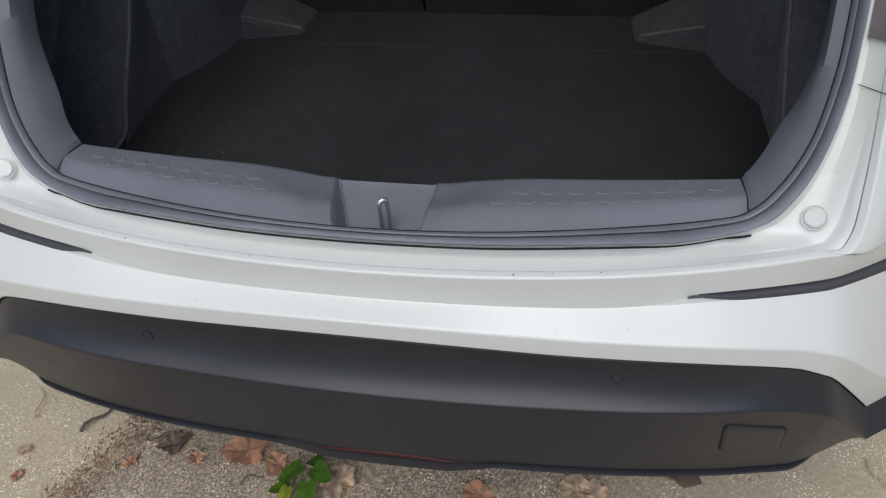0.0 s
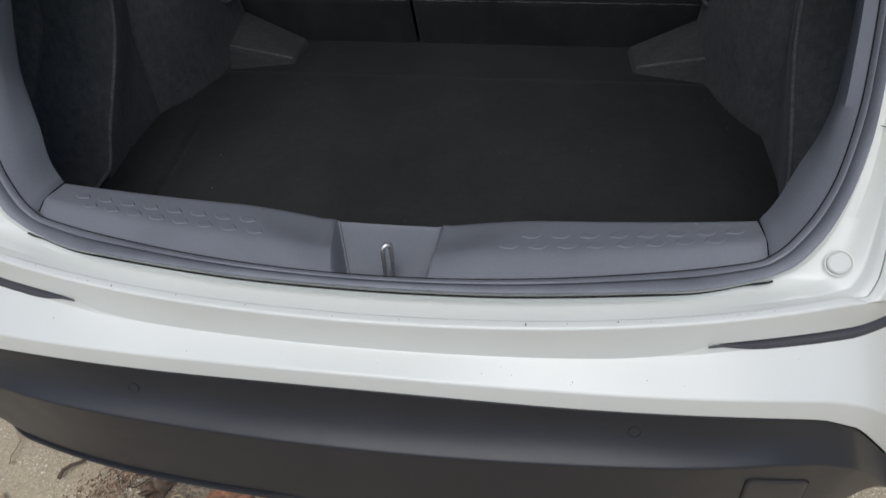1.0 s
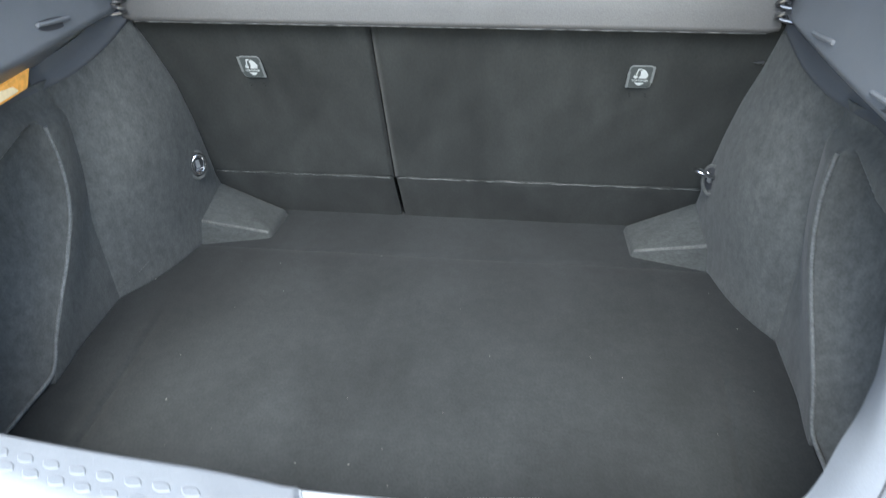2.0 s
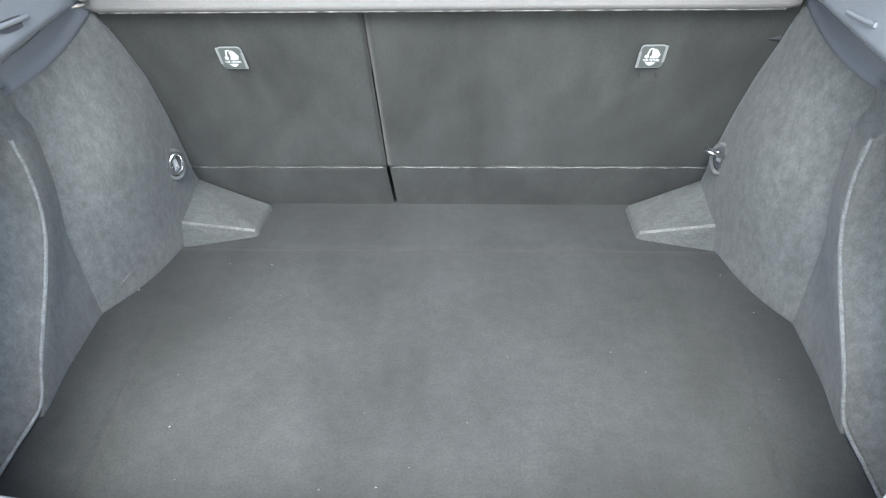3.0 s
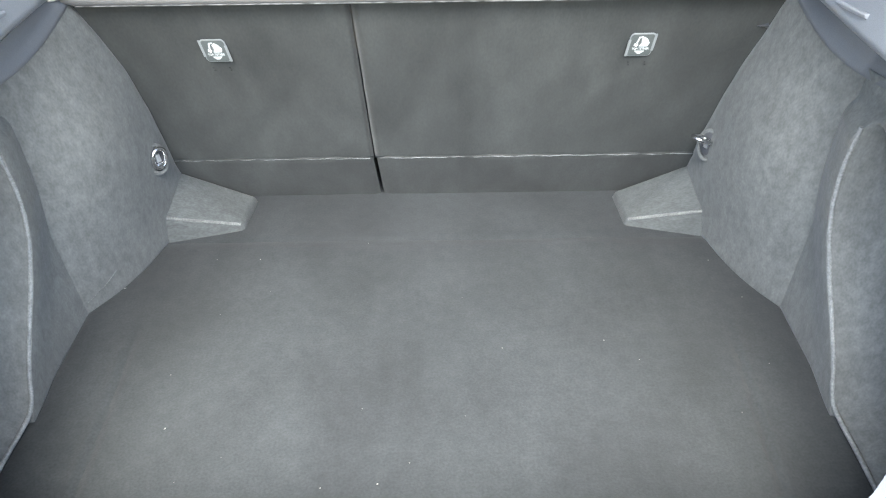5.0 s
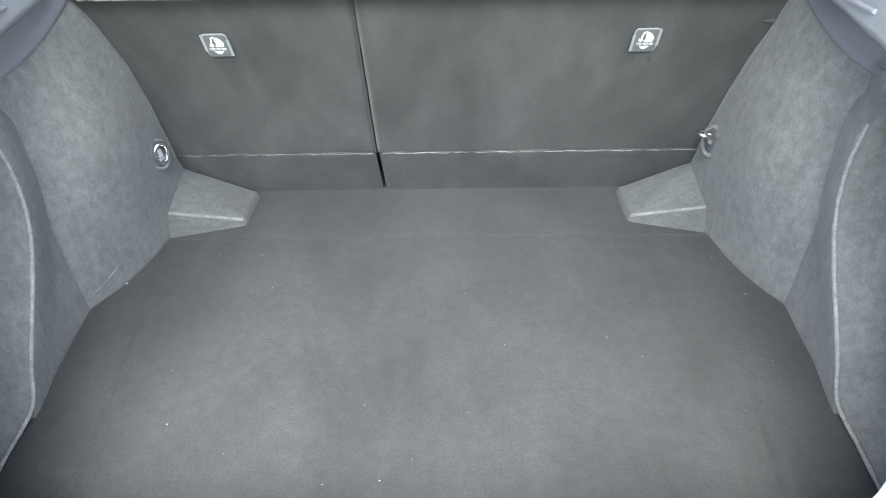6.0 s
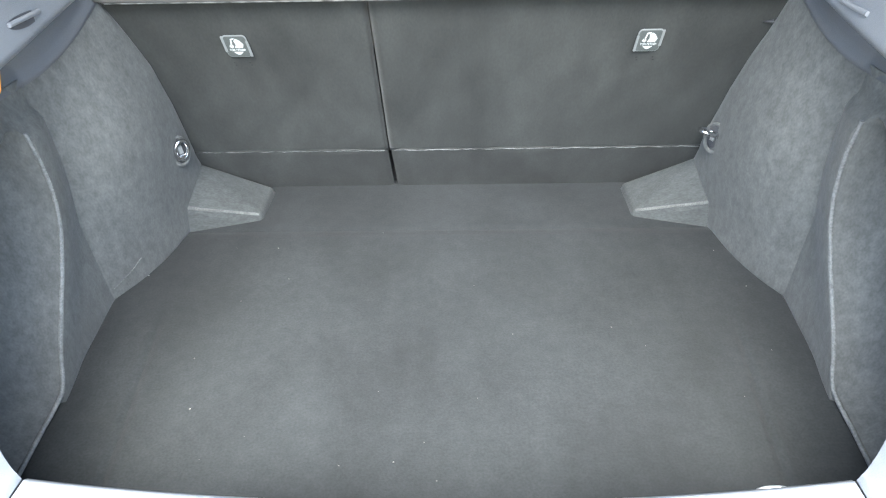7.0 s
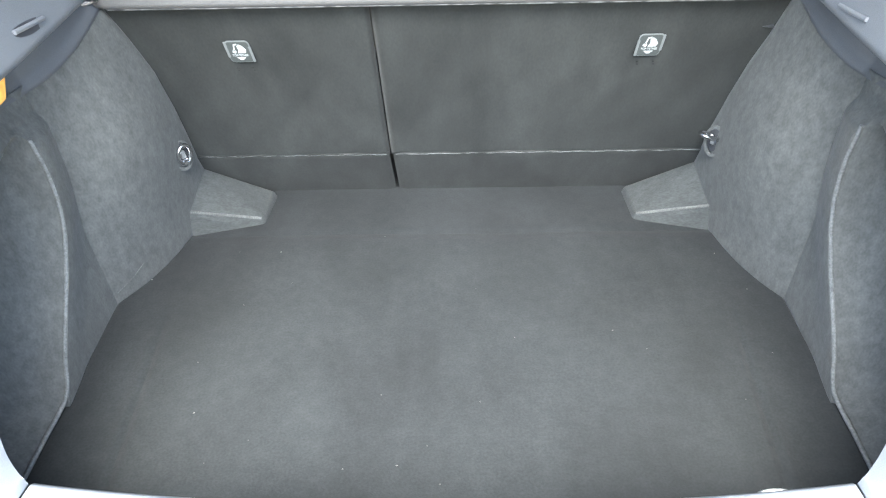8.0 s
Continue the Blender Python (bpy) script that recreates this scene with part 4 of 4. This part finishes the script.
def build_labels():
    for x, z, lean in ((-.344, .990, -.06), (.350, .986, .06)):
        y = seat_y(z) - .005
        tilt = math.degrees(math.atan(.30))
        M = Matrix.Translation((x, y, z)) @ pose(0, 0, 0, 90 + tilt, 0, 0)
        lab = thing("anchor_label", "silver-edged child seat anchor label on the seat back", "label", "anchor labels")
        place(lab, M @ Matrix.Diagonal((.79, .98, 1, 1)))
        part("foil_edge", outline_bm(rounded(.052, .047, .008, 5, lean), .0016, .0004), SILVER, lab, "silver foil edge")
        f = part("label_face", outline_bm(rounded(.0485, .0435, .007, 5, lean), .0012), LABELFACE, lab, "grey-green label face")
        place(f, Matrix.Translation((0, 0, .001)))
        for sx in (-1, 1):
            high = .0055 * (1 if (sx < 0) == (lean < 0) else -1)
            b = part("side_tab", outline_bm(rounded(.0052, .034, .0012, 4, lean), .0012), SILVER, lab, "bright side tab")
            place(b, Matrix.Translation((sx * .0252 + lean * high, high, .0014)))
        # symbol: a seat with its strap, an anchor hook, a downward wedge
        ink = [[(-.004, -.003), (.013, -.003), (.016, .004), (.010, .012), (.003, .016), (-.002, .012), (.0, .004)],
               [(-.015, -.001), (-.009, -.004), (-.006, .0), (-.008, .004), (-.010, .001), (-.013, .004)],
               [(-.011, .004), (-.008, .004), (-.006, .014), (.0, .0155), (.0, .0175), (-.008, .016)],
               [(-.010, -.0125), (.010, -.0125), (.003, -.018), (-.003, -.018)]]
        for o in ink:
            s = part("symbol", outline_bm([(a + lean * b, b) for a, b in o], .0006), INK, lab, "white anchor symbol", smooth=False)
            place(s, Matrix.Translation((0, .001, .0022)))
        cu = bpy.data.curves.new("lettering", 'FONT')
        cu.body, cu.size, cu.align_x, cu.align_y, cu.extrude = "TOP-TETHER", .0060, 'CENTER', 'CENTER', .0003
        cu.materials.append(INK)
        t = new("lettering", cu)
        t.parent = lab
        place(t, Matrix.Translation((0, -.0072, .0024)))
        # ends of the stitched slot under the label
        for sx, sy in ((-.018, -.037), (-.016, -.043), (.017, -.037), (.019, -.043)):
            place(part("stitch", outline_bm(rounded(.0042, .0018, .0008, 3, .3), .0005), GAP, lab, "dark stitch at the anchor slot"), Matrix.Translation((sx, sy, .0008)))


def build_latches():
    for x, turn in ((.5345, 14), (-.5345, -14)):
        bm = hull_bm([(-.010, 0, 0), (.010, 0, .005), (.010, 0, -.003), (.010, -.005, .003), (.0, -.004, .001), (.010, -.005, -.001)], .0005)
        ob = part("seat_tab", bm if x > 0 else bm, DARKTRIM, car, "small black seat release tab")
        place(ob, Matrix.Translation((x, seat_y(1.0155) - .0015, 1.0155)) @ Matrix.Diagonal((1 if x > 0 else -.6, 1, 1 if x > 0 else .6, 1)))


build_seats()
build_labels()
build_latches()


# ---- luggage cover ----
def build_cover():
    cov = thing("luggage_cover", "grey vinyl luggage cover behind the seat backs", "luggage cover")
    rows = []
    for b in range(61):
        x = -.545 + 1.09 * b / 60
        e = min(b, 60 - b) / 60 * 1.09
        up = .004 * (1 - min(1, e / .018)) + .0085 - .0065 * x
        prof = [Vector((x, .70, 1.075 + up)), Vector((x, .668, 1.069 + up)), Vector((x, .663, 1.076 + up)), Vector((x, .672, 1.125)), Vector((x, .72, 1.170)), Vector((x, 1.0, 1.19))]
        rows.append(soft_corners(prof, [0, .003, .004, .02, .03]))
    sheet("cover_board", rows, COVER, cov, "", .006, (0, 1, -1))
    part("cover_hem", tube_bm([(-.525 + 1.05 * i / 40, .6652, 1.0787 - .0065 * (-.525 + 1.05 * i / 40)) for i in range(41)], .0010, 6), HEM, cov, "pale edge binding")
    for m in (-1, 1):
        br = part("cover_bracket", hull_bm([(m * .548, .665, 1.085), (m * .572, .66, 1.10), (m * .572, .70, 1.16), (m * .548, .70, 1.17), (m * .548, .73, 1.15), (m * .572, .73, 1.14)], .004), DARKTRIM, cov, "dark end bracket")
        for k in range(3):
            pts = [(m * (.552 + .021 * math.cos(a)), .652 + .007 * math.sin(2 * a) + .009 * k, 1.106 + .017 * k + .008 * math.sin(a)) for a in [2 * math.pi * j / 18 for j in range(19)]]
            part("spring_clip", tube_bm(pts, .0034, 8), SPRING, br, "bright steel spring clip")


build_cover()


# ---- lint on the mat ----
def build_lint():
    rng = random.Random(21)
    bm = bmesh.new()
    spots = [(-.392, .247, .0022), (-.563, .555, .0024), (-.066, .153, .0018)]
    spots += [(rng.uniform(-.55, .55), rng.uniform(.05, .68), rng.uniform(.0006, .0014)) for k in range(26)]
    for x, y, s in spots:
        if abs(x) > floor_half(y) - .02:
            continue
        a = rng.uniform(0, 3.1)
        c, d = math.cos(a) * s, math.sin(a) * s
        z = FLOOR + .0012 + .0018 * noise.noise((x * 5, y * 5, 1))
        v = [bm.verts.new(q) for q in ((x - c, y - d, z), (x + d * .6, y - c * .6, z), (x + c, y + d, z), (x - d * .6, y + c * .6, z), (x, y, z + s * .8))]
        for k in range(4):
            bm.faces.new((v[k], v[(k + 1) % 4], v[4]))
        bm.faces.new(v[3::-1])
    tagged(part("lint", bm, LINT, None, "tiny pale lint flecks on the boot mat", smooth=False), category="lint", kind="stuff")


build_lint()


# ---- luggage lamp and sill tie-down ----
def build_lamp():
    lamp = thing("luggage_lamp", "amber-lit luggage compartment lamp in the side trim", "lamp")
    bm = hull_bm([(-.056, 0, -.016), (-.050, 0, .012), (.056, 0, .022), (.058, 0, .016), (.038, 0, -.012), (-.048, -.006, -.012), (-.044, -.006, .009), (.049, -.006, .017), (.033, -.006, -.008)], .003)
    part("lens", bm, AMBER, lamp, "amber lens")
    # added glowing pane imitates the brighter end of the one lens
    part("bulb_window", hull_bm([(-.050, -.004, -.011), (-.046, -.004, .009), (.008, -.004, .006), (.022, -.004, -.008), (-.044, -.0072, -.008), (-.041, -.0072, .006), (.000, -.0068, .003), (.010, -.0068, -.006)], .002), CREAM, lamp, "pale glowing end of the lens")
    part("lamp_housing", box_bm(-.05, .05, .0, .02, -.012, .014, .003), DARKTRIM, lamp)
    place(lamp, Matrix.Translation((-.604, .418, 1.053)) @ pose(0, 0, 0, 0, 0, 90) @ pose(0, 0, 0, 0, 2, 0))


build_lamp()


def build_hook():
    pts = [(.368, .0155, .755)] + [(.386 - .018 * math.cos(a), .0155, .7590 + .0085 * math.sin(a)) for a in [math.pi * j / 10 for j in range(11)]] + [(.404, .0155, .755)]
    tagged(part("tie_down_loop", tube_bm(pts, .0024, 8), STEEL, car, "bright wire tie-down loop behind the sill"))


build_hook()


# ---- plain shell that closes the car ----
def build_shell():
    rows = []
    for j in range(13):
        y = .50 + 1.6 * j / 12
        rows.append([(.80 * math.sin(a), y, 1.22 + .40 * math.cos(a) ** 0.6 if math.cos(a) > 0 else 1.22) for a in [radians(-90 + 180 * i / 24) for i in range(25)]])
    sheet("roof", rows, PAINT, car, "pearl white roof", .02, (0, 0, 1))
    for m in (-1, 1):
        part("side_body", box_bm(min(m * .80, m * .84), max(m * .80, m * .84), .30, 2.1, .30, 1.24, .01), PAINT, car, "pearl white body side")
    part("cabin_wall", box_bm(-.84, .84, 2.08, 2.12, .30, 1.6, .01), DARKTRIM, car, "dark cabin closing wall")


build_shell()


def build_tailgate():
    # out of view; added and angled to keep overhead sky light off the boot
    gate = thing("tailgate", "raised white tailgate with a dark inner lining, hinged at the roof", "tailgate")
    rows = []
    for j in range(13):
        v = j / 12
        y, z = .52 - .80 * v, 1.63 + .80 * v - .10 * v * v
        w = .58 - .06 * v
        rows.append([(w * (-1 + 2 * i / 16), y, z + .05 * (1 - (-1 + 2 * i / 16) ** 2)) for i in range(17)])
    sheet("gate_skin", rows, PAINT, gate, "", .03, (0, 0, 1))
    rows = [[(x * .96, y + .01, z - .012) for x, y, z in r] for r in rows]
    sheet("gate_lining", rows, DARKTRIM, gate, "dark plastic inner lining", .006, (0, 0, 1))


build_tailgate()


# ---- leaves and litter on the ground ----
def leaf_mesh(name, mat, size, lobes, seed, curl=.3):
    """A thin leaf: its outline in lobes and teeth, its blade creased along the ribs and crumpled."""
    rng = random.Random(seed)
    bm = bmesh.new()
    n, rings = 72, 7
    skew, jag = rng.uniform(0, 6), [rng.uniform(-.07, .07) if lobes > 1 else 0 for i in range(n)]
    grid = []
    for k in range(1, rings + 1):
        f = k / rings
        row = []
        for i in range(n):
            a = 2 * math.pi * i / n
            if lobes == 1:
                edge = .64 + .40 * max(0, math.cos(a)) ** 5 + .10 * max(0, -math.cos(a)) - .26 * math.exp(-((a - math.pi) / .3) ** 2)
            else:
                edge = .70 + .17 * abs(math.cos(lobes * a / 2 + .4 * math.sin(a + skew))) + .10 * math.cos(a + skew) + .26 * noise.noise((2.2 * math.cos(a), 2.2 * math.sin(a), seed * 1.3)) + jag[i] * f
            x, y = edge * f * math.cos(a), edge * f * .85 * math.sin(a)
            rib = abs(math.sin(lobes * a / 2 + .4 * math.sin(a + skew))) if lobes > 1 else abs(math.sin(a))
            z = .10 * rib * f + curl * (.34 * max(0, noise.noise((x * 1.5, y * 1.5, seed * 3.7)) + .25) * f + .13 * noise.noise((x * 4, y * 4, seed + 9)) + .35 * max(0, f - .55) * max(0, noise.noise((1.3 * math.cos(a), 1.3 * math.sin(a), seed * 2.1)) + .3))
            row.append(bm.verts.new((x * size, y * size, .002 + size * max(-.02, z))))
        grid.append(row)
    c = bm.verts.new((0, 0, .002))
    for i in range(n):
        j = (i + 1) % n
        bm.faces.new((grid[0][i], grid[0][j], c))
        for a, b in zip(grid, grid[1:]):
            bm.faces.new((b[i], b[j], a[j], a[i]))
    bmesh.ops.solidify(bm, geom=bm.faces[:], thickness=.0006)
    return bm


def build_litter():
    spots = ((-.388, -.035, .064, 5, LEAF, "curled brown dry leaf on the ground", 30), (-.315, -.060, .036, 5, LEAF, "broken brown dry leaf on the ground", 120),
             (-.175, -.078, .050, 5, PALELEAF, "pale dry leaf on the ground", 60), (-.565, -.045, .044, 4, DULLLEAF, "crumpled grey-brown dry leaf on the ground", 200),
             (.119, -.075, .040, 5, LEAF, "reddish dry leaf on the ground", 10), (.315, -.035, .045, 5, PALELEAF, "pale dry leaf on the ground", 80),
             (.355, -.045, .04, 5, PALELEAF, "pale curled dry leaf on the ground", 300), (-.90, -.101, .020, 4, PALELEAF, "small pale leaf scrap on the ground", 0),
             (-.50, -.07, .022, 4, LEAF, "small brown leaf scrap on the ground", 40), (.515, .02, .024, 4, PALELEAF, "small yellow leaf scrap on the ground", 20),
             (-.70, .03, .026, 4, LEAF, "small brown leaf scrap on the ground", 140), (-.64, -.10, .022, 4, LEAF, "small brown leaf scrap on the ground", 250),
             (-.88, -.16, .018, 4, LEAF, "small brown leaf scrap on the ground", 90))
    for i, (x, y, size, lobes, mat, label, turn) in enumerate(spots):
        ob = part("dry_leaf", leaf_mesh("dry_leaf", mat, size * .95, lobes, i + 5, 1.0), mat, None, label, sharp=70)
        tagged(ob, category="leaf", group="dry leaves on the ground")
        place(ob, Matrix.Translation((x, y, .003)) @ pose(0, 0, 0, 0, 0, turn))
    ivy = thing("ivy_sprig", "green ivy sprig growing by the bumper", "plant")
    place(ivy, Matrix.Translation((-.245, -.085, 0)))
    part("stem", tube_bm([(.01, .06, .0), (.0, .03, .02), (-.01, .0, .03), (-.02, -.05, .02)], .002, 6), TWIG, ivy)
    for stalk in (((.0, .045, .0), (-.004, .02, .03), (.030, .010, .034)), ((-.02, .05, .002), (-.03, .02, .03), (-.02, -.005, .044))):
        part("stem", tube_bm([Vector(p) for p in stalk], .0016, 6), STRAW, ivy, "pale leaf stalk")
    for k, (x, y, z, s, turn, mat) in enumerate(((.038, .002, .038, .036, -35, GREEN), (-.012, -.008, .046, .034, 230, GREEN), (.022, -.040, .036, .034, 280, GREEN), (-.022, -.050, .026, .028, 262, YELLOWGREEN), (-.036, -.034, .020, .026, 215, GREEN), (.004, -.070, .018, .028, 290, GREEN), (.012, .034, .012, .020, 60, GREEN))):
        lf = part("ivy_leaf", leaf_mesh("ivy_leaf", mat, s * 1.05, 1, k + 40, .22), mat, ivy, "glossy green leaf" if mat is GREEN else "yellow-green leaf", sharp=80)
        place(lf, Matrix.Translation((x, y, z)) @ pose(0, 0, 0, 16 - 7 * (k % 3), -12 + 9 * (k % 4), turn))
    rng = random.Random(8)
    for i, (x, y, length, turn, mat) in enumerate(((-.773, -.006, .085, 62, TWIG), (-.936, .02, .09, 115, STRAW), (-.665, -.002, .10, -12, STRAW), (-.60, -.03, .07, 25, TWIG), (.917, .07, .09, 120, STRAW), (-.36, -.10, .05, 30, TWIG), (-.50, -.055, .06, 12, STRAW), (.10, -.06, .035, 5, STRAW), (-.69, .03, .04, 95, STRAW))):
        pts = [(length * (j / 5 - .5), .008 * math.sin(j * 1.3 + i), .006 + .003 * math.sin(j)) for j in range(6)]
        tw = part("twig", tube_bm(pts, .0045 if i == 0 else .002, 6, None, .6), mat, None, "thin dark twig on the ground" if mat is TWIG else "pale dry stalk on the ground")
        tagged(tw, category="twig", group="twigs on the ground")
        place(tw, Matrix.Translation((x, y, .003)) @ pose(0, 0, 0, 0, 0, turn))
    def scatter(count, near, size, flat):
        bm = bmesh.new()
        for i in range(count):
            if rng.random() < near:
                t = rng.random()
                x, y = -.80 + .135 * t + .035 + rng.gauss(0, .028), -.22 + .26 * t + rng.gauss(0, .02)
            else:
                x, y = rng.uniform(-.75, .8), rng.uniform(-.3, .25)
            s = rng.uniform(*size)
            z = .001 + .006 * noise.noise((x * 3, y * 3, 0)) + .004 * noise.noise((x * 9, y * 9, 4))
            c, w = math.cos(i * 2.4), math.sin(i * 2.4)
            v = []
            for dx, dy, dz in ((1.3, 0, rng.uniform(0, .5)), (-.3, .7, 0), (-1.1, -.4, rng.uniform(0, .4)), (0, 0, 1.0)):
                dx, dy = dx * rng.uniform(.5, 1.1) * s, dy * rng.uniform(.5, 1.1) * s
                v.append(bm.verts.new((x + dx * c - dy * w, y + dx * w + dy * c, z + dz * s * flat)))
            for a, b, d in ((0, 1, 3), (1, 2, 3), (2, 0, 3), (0, 2, 1)):
                bm.faces.new((v[a], v[b], v[d]))
        return bm
    bm = bmesh.new()
    for i in range(210):
        x, y = rng.uniform(-.95, .62), rng.uniform(-.26, .16)
        if rng.random() < .6:
            t = rng.random()
            x, y = -.78 + .42 * t + rng.gauss(0, .07), -.20 + .24 * rng.random()
        a, h = rng.uniform(0, 3.14), rng.uniform(.006, .022)
        z = .003 + .006 * noise.noise((x * 3, y * 3, 0)) + .004 * noise.noise((x * 9, y * 9, 4))
        bend = rng.uniform(-.3, .3)
        tube_bm([(x + h * (u - .5) * math.cos(a + bend * u), y + h * (u - .5) * math.sin(a + bend * u), z + .0015 * math.sin(3 * u)) for u in (0, .33, .67, 1)], rng.uniform(.0004, .0009), 5, bm)
    tagged(part("straw_bits", bm, STRAW, None, "short dry straw bits strewn over the ground", smooth=False), category="straw", kind="stuff")
    gr = part("grit", scatter(1900, .15, (.0012, .0030), 1.0), GRIT, None, "pale loose grit scattered over the ground", smooth=False)
    tagged(gr, category="grit", kind="stuff")
    cr = part("leaf_crumbs", scatter(2000, .70, (.0015, .0060), .35), CRUMB, None, "brown leaf crumbs swept along the soil edge", smooth=False)
    tagged(cr, category="leaf litter", kind="stuff")
    lump = part("earth_clump", hull_bm([(rng.gauss(0, .011), rng.gauss(0, .009), rng.uniform(0, .016)) for k in range(60)], .001, 1), TWIG, None, "dark wet leaf clump on the ground", sharp=20)
    tagged(lump, category="leaf clump")
    place(lump, Matrix.Translation((.535, .015, 0)))


build_litter()
